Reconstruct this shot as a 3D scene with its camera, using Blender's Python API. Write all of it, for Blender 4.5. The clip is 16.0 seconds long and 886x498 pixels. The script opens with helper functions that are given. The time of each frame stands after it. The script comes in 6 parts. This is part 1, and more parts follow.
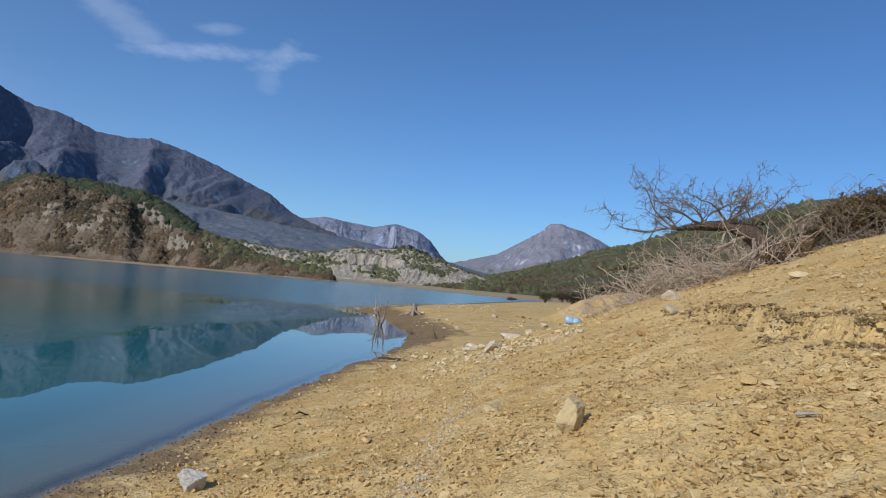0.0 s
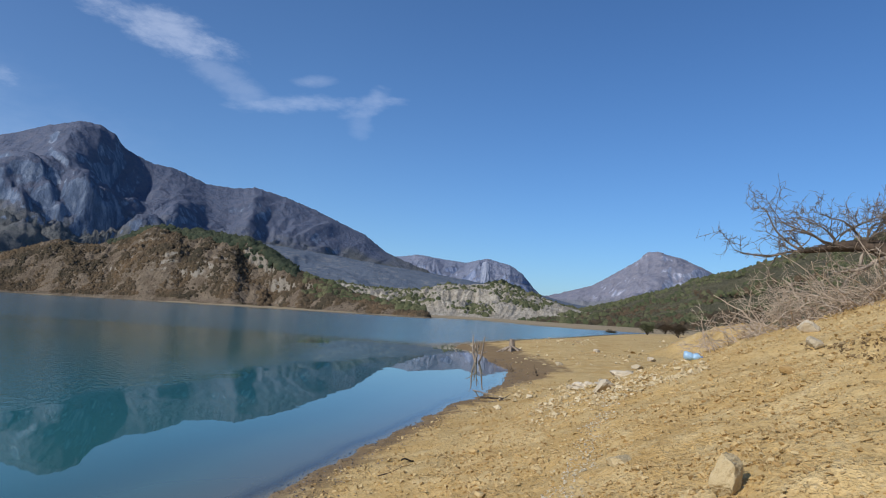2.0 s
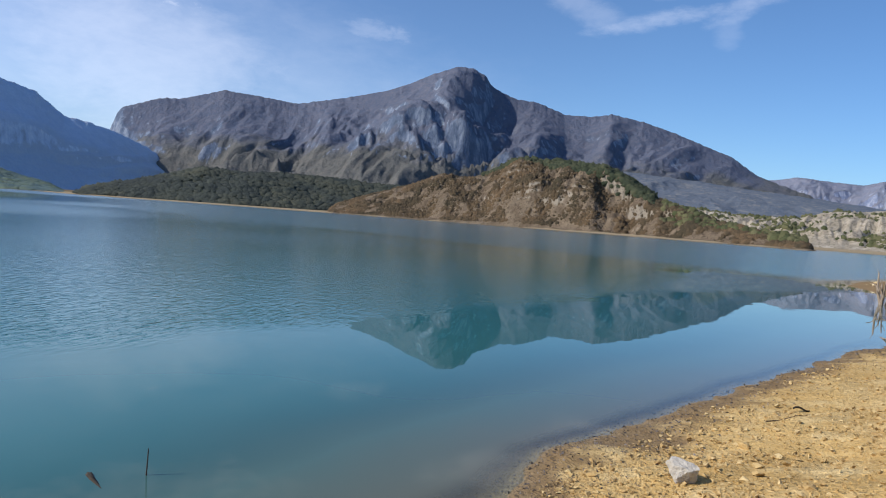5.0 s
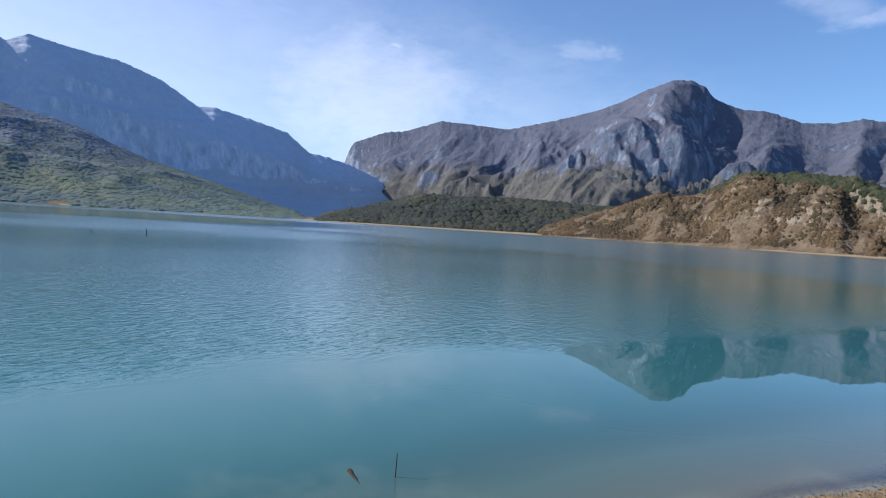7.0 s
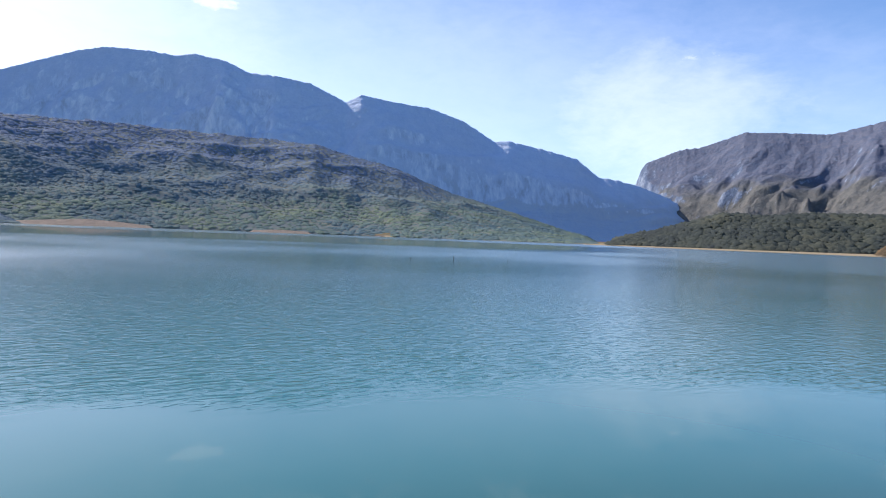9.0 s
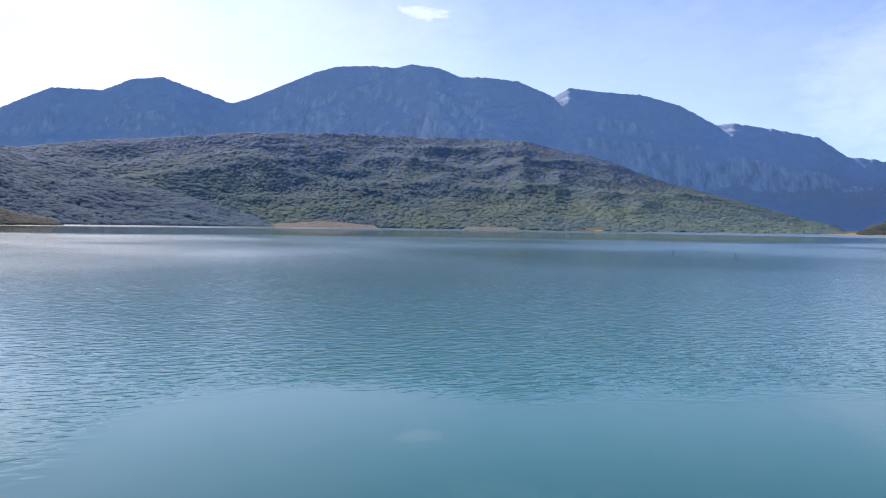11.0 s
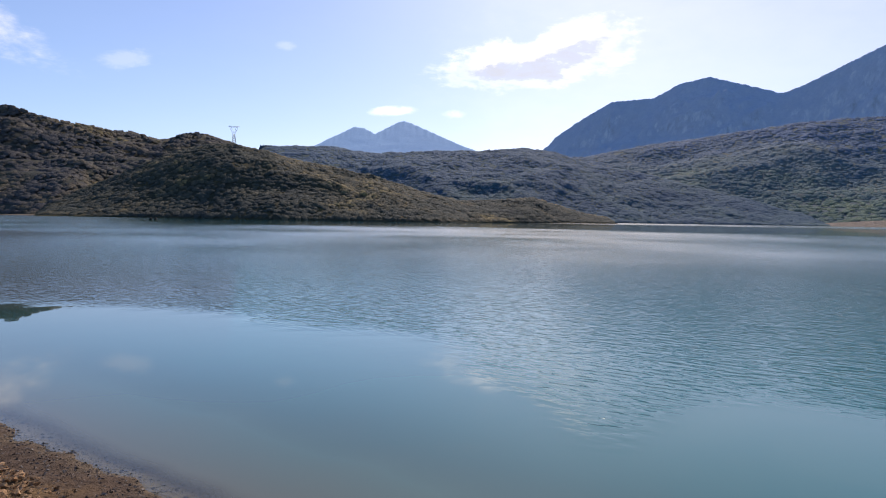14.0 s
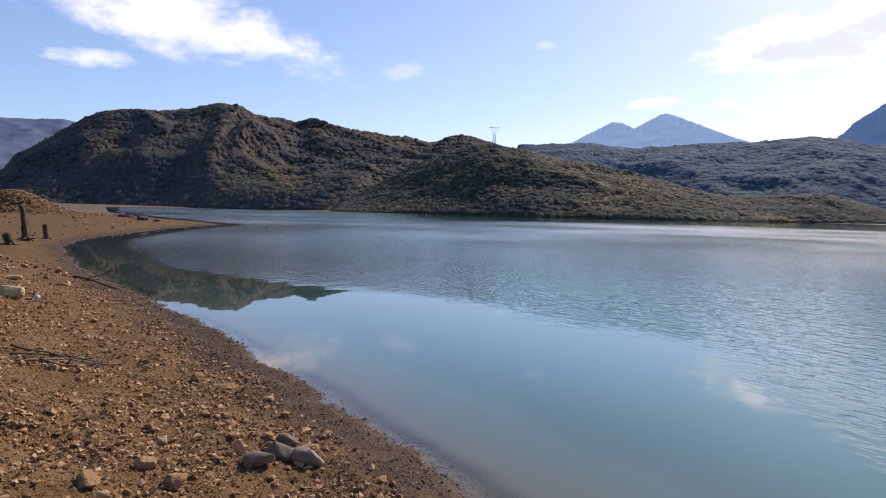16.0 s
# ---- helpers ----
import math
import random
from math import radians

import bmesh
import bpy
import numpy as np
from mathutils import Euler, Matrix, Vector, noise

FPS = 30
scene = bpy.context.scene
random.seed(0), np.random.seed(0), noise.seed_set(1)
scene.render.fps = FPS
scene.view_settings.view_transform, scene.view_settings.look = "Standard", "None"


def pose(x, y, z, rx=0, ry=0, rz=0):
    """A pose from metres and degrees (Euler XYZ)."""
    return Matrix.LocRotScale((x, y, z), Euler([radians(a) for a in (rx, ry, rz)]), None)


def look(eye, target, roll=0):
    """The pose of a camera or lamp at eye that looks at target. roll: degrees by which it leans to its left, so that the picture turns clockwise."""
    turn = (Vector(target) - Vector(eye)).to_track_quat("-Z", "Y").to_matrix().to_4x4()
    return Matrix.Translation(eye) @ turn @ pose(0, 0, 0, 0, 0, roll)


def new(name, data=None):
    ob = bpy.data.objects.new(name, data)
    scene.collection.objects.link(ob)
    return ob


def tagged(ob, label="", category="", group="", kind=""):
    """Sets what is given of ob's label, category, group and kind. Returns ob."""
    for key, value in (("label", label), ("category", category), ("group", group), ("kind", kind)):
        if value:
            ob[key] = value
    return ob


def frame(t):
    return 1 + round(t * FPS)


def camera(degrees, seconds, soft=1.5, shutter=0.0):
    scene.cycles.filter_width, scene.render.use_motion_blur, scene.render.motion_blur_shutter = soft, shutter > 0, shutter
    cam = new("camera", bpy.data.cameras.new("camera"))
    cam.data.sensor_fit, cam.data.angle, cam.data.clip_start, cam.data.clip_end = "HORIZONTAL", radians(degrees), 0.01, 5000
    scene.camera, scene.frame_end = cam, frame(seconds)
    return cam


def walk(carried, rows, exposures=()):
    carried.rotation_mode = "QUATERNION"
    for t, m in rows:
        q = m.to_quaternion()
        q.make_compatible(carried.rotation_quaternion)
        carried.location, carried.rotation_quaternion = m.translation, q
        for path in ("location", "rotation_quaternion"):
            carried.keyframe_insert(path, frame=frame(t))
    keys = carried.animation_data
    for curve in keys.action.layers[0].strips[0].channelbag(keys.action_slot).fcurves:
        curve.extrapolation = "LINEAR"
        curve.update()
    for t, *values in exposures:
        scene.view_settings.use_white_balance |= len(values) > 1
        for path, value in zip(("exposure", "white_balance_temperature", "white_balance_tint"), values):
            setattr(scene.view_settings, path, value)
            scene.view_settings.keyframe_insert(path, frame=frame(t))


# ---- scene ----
# Camera: a person on the bank turns slowly to the left with a phone held at eye height.
cam = camera(70.19, 16.0, soft=1.1)
PATH = [  # seconds, x, y, z, heading (left of north), pitch, roll
    (0.0, 0.000, 0.000, 2.200, 0.04, 3.31, 4.83),
    (0.5, -0.065, 0.186, 2.220, 0.78, 5.84, 4.65),
    (1.0, -0.111, 0.303, 2.269, 2.76, 7.44, 3.74),
    (1.5, -0.118, 0.398, 2.246, 3.47, 8.64, 3.54),
    (2.0, -0.165, 0.410, 2.222, 8.60, 5.87, 3.31),
    (2.5, -0.223, 0.394, 2.228, 13.16, 3.16, 3.08),
    (3.0, -0.301, 0.486, 2.233, 19.75, 0.92, 2.28),
    (3.5, -0.351, 0.545, 2.209, 24.55, -0.60, 1.27),
    (4.0, -0.456, 0.647, 2.178, 29.50, -1.43, 2.51),
    (6.5, -0.404, 0.346, 2.185, 54.13, -2.84, 3.58),
    (7.0, -0.430, 0.311, 2.211, 58.59, -2.02, 3.55),
    (7.5, -0.448, 0.275, 2.203, 63.14, -0.81, 3.68),
    (8.0, -0.469, 0.223, 2.200, 69.55, -0.59, 3.43),
    (8.5, -0.488, 0.156, 2.200, 77.99, -0.79, 2.83),
    (9.0, -0.498, 0.099, 2.200, 84.63, -1.06, 2.15),
    (9.5, -0.500, 0.054, 2.200, 89.45, -1.36, 2.11),
    (12.0, -0.443, -0.180, 2.200, 117.02, -2.17, 1.04),
    (12.5, -0.404, -0.244, 2.200, 126.09, -2.55, 1.79),
    (13.0, -0.353, -0.306, 2.200, 135.59, -3.12, 1.30),
    (13.5, -0.303, -0.349, 2.200, 142.68, -3.38, 0.81),
    (14.0, -0.236, -0.374, 2.202, 149.94, -2.81, 0.92),
    (14.5, -0.132, -0.372, 2.208, 157.38, -2.58, 0.97),
    (15.0, -0.125, -0.420, 2.205, 164.15, -2.28, 1.00),
    (15.5, -0.122, -0.451, 2.197, 169.96, -2.77, 0.74),
    (16.0, -0.111, -0.495, 2.188, 172.69, -3.49, 1.26),
]


def bearing(az, el=0.0):
    """Unit direction for a heading left of north and an elevation, in degrees."""
    a, e = radians(az), radians(el)
    return Vector((-math.sin(a) * math.cos(e), math.cos(a) * math.cos(e), math.sin(e)))


EXPOSURES = [(0.0, -0.34, 6000, 13), (2.0, -0.32, 6000, 13), (3.0, -0.16, 6050, 12), (3.5, -0.11, 6100, 12), (4.2, -0.07, 6250, 13), (7.0, 0.22, 6450, 16), (9.0, 0.47, 6420, 18), (9.7, 0.48, 6380, 18), (12.0, 0.03, 6250, 20), (13.3, -0.08, 6500, 20), (14.6, -0.02, 6750, 20), (16.0, 0.07, 6850, 22)]
walk(cam, [(t, look((x, y, z), Vector((x, y, z)) + bearing(az, el), roll)) for t, x, y, z, az, el, roll in PATH], EXPOSURES)

# ---- light ----
SUN_AZ, SUN_EL = 140.0, 36.0
sun_data = bpy.data.lights.new("sun", "SUN")
sun_data.energy, sun_data.angle, sun_data.color = 4.6, radians(0.55), (1.0, 0.93, 0.82)
sun = new("sun", sun_data)
sun.matrix_world = look((0, 0, 60), Vector((0, 0, 60)) - bearing(SUN_AZ, SUN_EL))


class Nodes:
    """Short hand for building a node tree."""

    def __init__(self, tree):
        self.tree = tree
        tree.nodes.clear()

    def add(self, kind, props=None, **ins):
        n = self.tree.nodes.new(kind)
        p = props or {}
        if "operation" in p:
            n.operation = p["operation"]
        if "use_clamp" in p:
            n.use_clamp = p["use_clamp"]
        if "interpolation_type" in p:
            n.interpolation_type = p["interpolation_type"]
        if "data_type" in p:
            n.data_type = p["data_type"]
        if "blend_type" in p:
            n.blend_type = p["blend_type"]
        if "attribute_name" in p:
            n.attribute_name = p["attribute_name"]
        if "distribution" in p:
            n.distribution = p["distribution"]
        for k, v in ins.items():
            self.put(n, k.replace("_", " "), v)
        return n

    def put(self, n, key, v):
        sock = n.inputs[int(key[1:])] if key[0] == "i" and key[1:].isdigit() else n.inputs[key]
        if isinstance(v, bpy.types.NodeSocket):
            self.tree.links.new(v, sock)
        elif isinstance(v, bpy.types.Node):
            self.tree.links.new(v.outputs[0], sock)
        else:
            sock.default_value = v

    def math(self, op, a, b=None, c=None, clamp=False):
        n = self.add("ShaderNodeMath", {"operation": op, "use_clamp": clamp})
        for i, v in enumerate((a, b, c)):
            if v is not None:
                self.put(n, f"i{i}", v)
        return n.outputs[0]

    def noise(self, vec, scale, detail=4.0, rough=0.55, dist=0.0):
        n = self.add("ShaderNodeTexNoise", Scale=scale, Detail=detail, Roughness=rough, Distortion=dist)
        if vec is not None:
            self.put(n, "Vector", vec)
        return n.outputs["Fac"]

    def ramp(self, fac, *stops):
        n = self.add("ShaderNodeValToRGB", Fac=fac)
        els = n.color_ramp.elements
        while len(els) < len(stops):
            els.new(0.5)
        for e, (p, c) in zip(els, stops):
            e.position, e.color = p, (c if len(c) == 4 else (*c, 1.0))
        return n.outputs["Color"]

    def step(self, v, lo, hi):
        n = self.add("ShaderNodeMapRange", {"interpolation_type": "SMOOTHSTEP"}, Value=v, From_Min=lo, From_Max=hi)
        return n.outputs[0]

    def mix(self, fac, a, b, blend="MIX"):
        n = self.add("ShaderNodeMix", {"data_type": "RGBA", "blend_type": blend})
        for i, v in ((0, fac), (6, a), (7, b)):
            self.put(n, f"i{i}", (*v, 1.0) if isinstance(v, tuple) and len(v) == 3 else v)
        return n.outputs[2]

    def mapped(self, vec, scale, rot=(0, 0, 0)):
        return self.add("ShaderNodeMapping", Vector=vec, Scale=scale, Rotation=rot).outputs[0]


# ---- sky with thin cirrus and a few fair-weather clouds ----
world = bpy.data.worlds.new("sky")
scene.world = world
world.use_nodes = True
wn = Nodes(world.node_tree)
sky = wn.add("ShaderNodeTexSky")
sky.sky_type, sky.sun_disc = "NISHITA", False
sky.sun_elevation, sky.sun_rotation = radians(SUN_EL), radians(-SUN_AZ)
sky.altitude, sky.air_density, sky.dust_density, sky.ozone_density = 100.0, 1.0, 0.6, 6.0
coord = wn.add("ShaderNodeTexCoord").outputs["Generated"]
puff = wn.noise(wn.mapped(coord, (1.0, 1.0, 2.2)), 9.0, 6.0, 0.62, 0.3)
fine = wn.noise(wn.mapped(coord, (1.0, 1.0, 2.6)), 30.0, 5.0, 0.65, 0.2)
cover = wn.math("ADD", wn.math("MULTIPLY", puff, 0.7), wn.math("MULTIPLY", fine, 0.3))
# heading, elevation, half width, half height, tilt (degrees), density, raggedness
VEILS = [
    (95.0, 12.0, 46.0, 13.0, 0, 0.18, 0.5),
    (150.0, 10.0, 40.0, 14.0, 0, 0.03, 0.5),
    (192.0, 12.0, 38.0, 20.0, 0, 0.05, 0.4),
    (120.0, 12.0, 30.0, 16.0, 0, 0.30, 0.4),
    (66.0, 11.0, 14.0, 8.0, 0, 0.30, 0.7),
]
CIRRUS = [
    (20.3, 18.0, 7.8, 0.9, 9, 0.18, 2.2),
    (16.5, 18.3, 2.8, 1.4, 28, 0.15, 2.0),
    (17.0, 16.6, 1.3, 1.9, 10, 0.07, 2.0),
    (21.0, 19.7, 2.5, 0.65, 7, 0.13, 1.6),
    (28.5, 18.6, 4.2, 1.5, -22, 0.12, 1.8),
    (34.5, 21.7, 6.8, 1.8, -8, 0.28, 2.0),
    (47.0, 15.8, 4.5, 1.0, -10, 0.13, 3.0),
    (62.5, 15.7, 5.5, 0.75, 3, 0.42, 2.6),
    (66.0, 24.0, 18.0, 4.0, 0, 0.20, 3.0),
    (106.0, 18.5, 3.6, 0.7, -5, 0.40, 3.2),
]
CUMULUS = [
    (143.0, 13.4, 9.2, 2.7, 4, 1.0, 1.8),
    (138.6, 14.7, 5.6, 2.9, 12, 1.0, 1.8),
    (155.0, 9.4, 2.6, 0.5, 4, 0.45, 2.0),
    (149.2, 9.3, 1.6, 0.55, 0, 0.4, 2.0),
    (164.0, 14.4, 1.0, 0.5, 0, 0.12, 2.4),
    (176.5, 12.3, 2.8, 0.8, 10, 0.18, 3.0),
    (195.0, 14.7, 14.5, 3.2, -9, 0.88, 1.7),
    (201.5, 11.2, 3.6, 0.8, 4, 0.6, 2.4),
    (110.0, 24.0, 30.0, 4.5, 0, 0.18, 2.8),
]
veil, total, belly = 0.0, 0.0, 0.0
for az, el, w, h, tilt, dens, rag in VEILS + CIRRUS + CUMULUS:
    c = bearing(az, el)
    right = bearing(az - 90)
    up = right.cross(c)
    ta = radians(tilt)
    r2, u2 = right * math.cos(ta) + up * math.sin(ta), up * math.cos(ta) - right * math.sin(ta)
    a = wn.add("ShaderNodeVectorMath", {"operation": "DOT_PRODUCT"}, i0=coord, i1=r2 / math.tan(radians(w)))
    b = wn.add("ShaderNodeVectorMath", {"operation": "DOT_PRODUCT"}, i0=coord, i1=u2 / math.tan(radians(h)))
    ahead = wn.add("ShaderNodeVectorMath", {"operation": "DOT_PRODUCT"}, i0=coord, i1=c)
    d = wn.math("ADD", wn.math("POWER", wn.math("ABSOLUTE", a.outputs["Value"]), 2.0), wn.math("POWER", wn.math("ABSOLUTE", b.outputs["Value"]), 2.0))
    body = wn.math("SUBTRACT", 1.0, d)
    body = wn.math("ADD", body, wn.math("MULTIPLY", wn.math("SUBTRACT", cover, 0.55), rag * 2.0))
    m = wn.math("MULTIPLY", wn.step(body, -0.15, 1.15), wn.math("MULTIPLY", wn.step(ahead.outputs["Value"], 0.3, 0.6), dens))
    if (az, el, w, h, tilt, dens, rag) in CUMULUS[:-1]:
        total = wn.math("MAXIMUM", m, total)
    else:
        veil = wn.math("MAXIMUM", m, veil)
    if dens > 0.9:
        low = wn.math("ADD", b.outputs["Value"], wn.math("MULTIPLY", wn.math("SUBTRACT", puff, 0.5), 2.2))
        belly = wn.math("MAXIMUM", wn.math("MULTIPLY", wn.math("MULTIPLY", wn.step(low, 0.5, -0.15), wn.step(d, 1.2, 0.5)), wn.math("MULTIPLY", m, 1.5)), belly)
sunward = wn.add("ShaderNodeVectorMath", {"operation": "DOT_PRODUCT"}, i0=coord, i1=bearing(SUN_AZ - 10)).outputs["Value"]
tone = wn.ramp(wn.math("MULTIPLY_ADD", sunward, 0.5, 0.5), (0.0, (0.66, 0.82, 0.92)), (0.18, (0.74, 0.905, 1.0)), (0.35, (0.90, 1.03, 1.08)), (0.6, (0.95, 1.0, 1.03)), (1.0, (0.94, 0.90, 0.92)))
air = wn.mix(1.0, sky.outputs[0], tone, "MULTIPLY")
thin = wn.mix(wn.math("MULTIPLY", veil, 0.85), air, (10.5, 10.7, 11.0))
lit = wn.mix(wn.math("MULTIPLY", total, 0.85), thin, wn.mix(wn.math("MINIMUM", belly, 0.9), wn.mix(wn.step(sunward, 0.55, 0.95), (9.5, 9.7, 10.0), (16.0, 15.6, 15.2)), (4.2, 4.7, 5.1)))
back = wn.add("ShaderNodeBackground", Color=lit, Strength=0.14)
wn.add("ShaderNodeOutputWorld", Surface=back)


# -- terrain maths --
def lattice(seed):
    rng = np.random.default_rng(seed)
    ang = rng.random((256, 256)) * 2 * np.pi
    return np.cos(ang), np.sin(ang)


GX, GY = lattice(7)


def perlin(x, y):
    x, y = np.asarray(x, float), np.asarray(y, float)
    xi, yi = np.floor(x).astype(int), np.floor(y).astype(int)
    fx, fy = x - xi, y - yi
    u, v = fx * fx * fx * (fx * (fx * 6 - 15) + 10), fy * fy * fy * (fy * (fy * 6 - 15) + 10)

    def corner(i, j):
        a, b = (xi + i) % 256, (yi + j) % 256
        return GX[a, b] * (fx - i) + GY[a, b] * (fy - j)

    return (corner(0, 0) * (1 - u) + corner(1, 0) * u) * (1 - v) + (corner(0, 1) * (1 - u) + corner(1, 1) * u) * v


def fbm(x, y, octaves=4, gain=0.5):
    out, amp = 0.0, 1.0
    for i in range(octaves):
        out = out + amp * perlin(x * 2**i + 17.3 * i, y * 2**i + 9.1 * i)
        amp *= gain
    return out


def ridged(x, y, octaves=4):
    out, amp = 0.0, 1.0
    for i in range(octaves):
        out = out + amp * (1 - 2.2 * np.abs(perlin(x * 2**i + 31.7 * i, y * 2**i + 5.3 * i)))
        amp *= 0.5
    return out


def smooth(lo, hi, v):
    t = np.clip((v - lo) / (hi - lo), 0, 1)
    return t * t * (3 - 2 * t)


# Outline of the reservoir, anticlockwise seen from the near bank: the near shore, the spits, then the far shores.
LAKE = [
    (-3.3, 5.0), (-3.2, 7.3), (-3.0, 9.7), (-2.6, 12.8), (-1.85, 17.2), (-1.1, 22.8), (-1.25, 27.6), (-2.4, 33.0), (-3.8, 39.4), (-5.6, 43.5), (-5.6, 49.0),
    (-2.3, 63), (1.6, 76), (12, 117), (22, 153), (40, 196), (24, 193), (5, 216), (-24, 330), (-75, 350),
    (-40, 258), (-80, 292), (-255, 350), (-395, 335), (-610, 225), (-780, 240), (-880, 60), (-860, -220), (-700, -480),
    (-480, -560), (-300, -440), (-160, -300), (-70, -330), (110, -500), (160, -420), (60, -160), (26, -92), (16, -76), (17.6, -65), (17.3, -51),
    (16.4, -40), (14.1, -32.5), (8.7, -22), (6.1, -17.7), (4.2, -15), (2.1, -11.2), (0.8, -8.8), (-0.2, -6.8), (-0.75, -5.6), (-1.3, -4.2), (-2.2, -1.5), (-3.0, 2.0),
]


def inland(x, y):
    """Distance to the waterline in metres, positive on land."""
    x, y = np.asarray(x, float), np.asarray(y, float)
    best, inside = np.full(x.shape, 1e9), np.zeros(x.shape, bool)
    for (x0, y0), (x1, y1) in zip(LAKE, LAKE[1:] + LAKE[:1]):
        dx, dy = x1 - x0, y1 - y0
        t = np.clip(((x - x0) * dx + (y - y0) * dy) / (dx * dx + dy * dy), 0, 1)
        best = np.minimum(best, np.hypot(x - x0 - t * dx, y - y0 - t * dy))
        cross = (y0 > y) != (y1 > y)
        inside ^= cross & (x < x0 + (y - y0) * dx / (dy if dy else 1e-9))
    return np.where(inside, -best, best)


BANK = ([-40, -8, -3, -1, 0, 1, 2, 3, 4, 5, 6, 8, 10.6, 14, 20, 40, 400, 6000], [-9, -2.2, -0.8, -0.22, 0, 0.13, 0.38, 0.76, 1.18, 1.58, 1.98, 2.75, 3.72, 4.6, 5.6, 8, 14, 20])
FLAT = ([-40, -8, -3, -1, 0, 0.6, 2, 5, 12, 30, 80, 300, 6000], [-9, -1.6, -0.5, -0.14, 0, 0.1, 0.26, 0.5, 0.78, 1.0, 1.3, 4.0, 20])


def ledge_line(y):
    return np.interp(y, [2.5, 3.7, 4.4, 5.2, 6.3, 7.4, 9.2], [3.9, 3.25, 2.95, 2.92, 3.0, 3.1, 3.3]) + 0.12 * fbm(y * 2.3, y * 0 + 4, 3)


def ground_height(x, y):
    x, y = np.asarray(x, float), np.asarray(y, float)
    r = np.hypot(x, y)
    s = inland(x, y)
    near = 1 - smooth(60, 140, r)
    s = s + near * (0.22 * fbm(x * 0.45, y * 0.45, 3) + 0.05 * fbm(x * 2.1, y * 2.1, 2))
    north = 1 - smooth(12.6, 20.0, y - 0.25 * np.maximum(x - 4, 0))
    south = smooth(-25, -13, y)
    w = north * south * (1 - smooth(150, 300, x))
    z = w * np.interp(s, *BANK) + (1 - w) * np.interp(s, *FLAT)
    land = smooth(-0.6, 0.8, s)
    z = z + near * land * (0.07 * fbm(x * 0.8 + 3, y * 0.8, 3) + 0.035 * fbm(x * 2.7, y * 2.7 + 5, 3) + 0.010 * ridged(x * 9, y * 9, 2) * smooth(30, 8, r))
    # an eroded ledge across the slope and a shallow runnel down it
    ledge = x - ledge_line(y)
    z = z + 0.15 * smooth(-0.04, 0.02, ledge) * smooth(2.6, 3.6, y) * (1 - smooth(6.4, 8.8, y)) * (1 - smooth(0.3, 2.2, ledge))
    return z


def crest_noise(az, r, size, seed):
    a = np.radians(az)
    return fbm(-np.sin(a) * r / size + seed, np.cos(a) * r / size + seed * 0.7, 4)


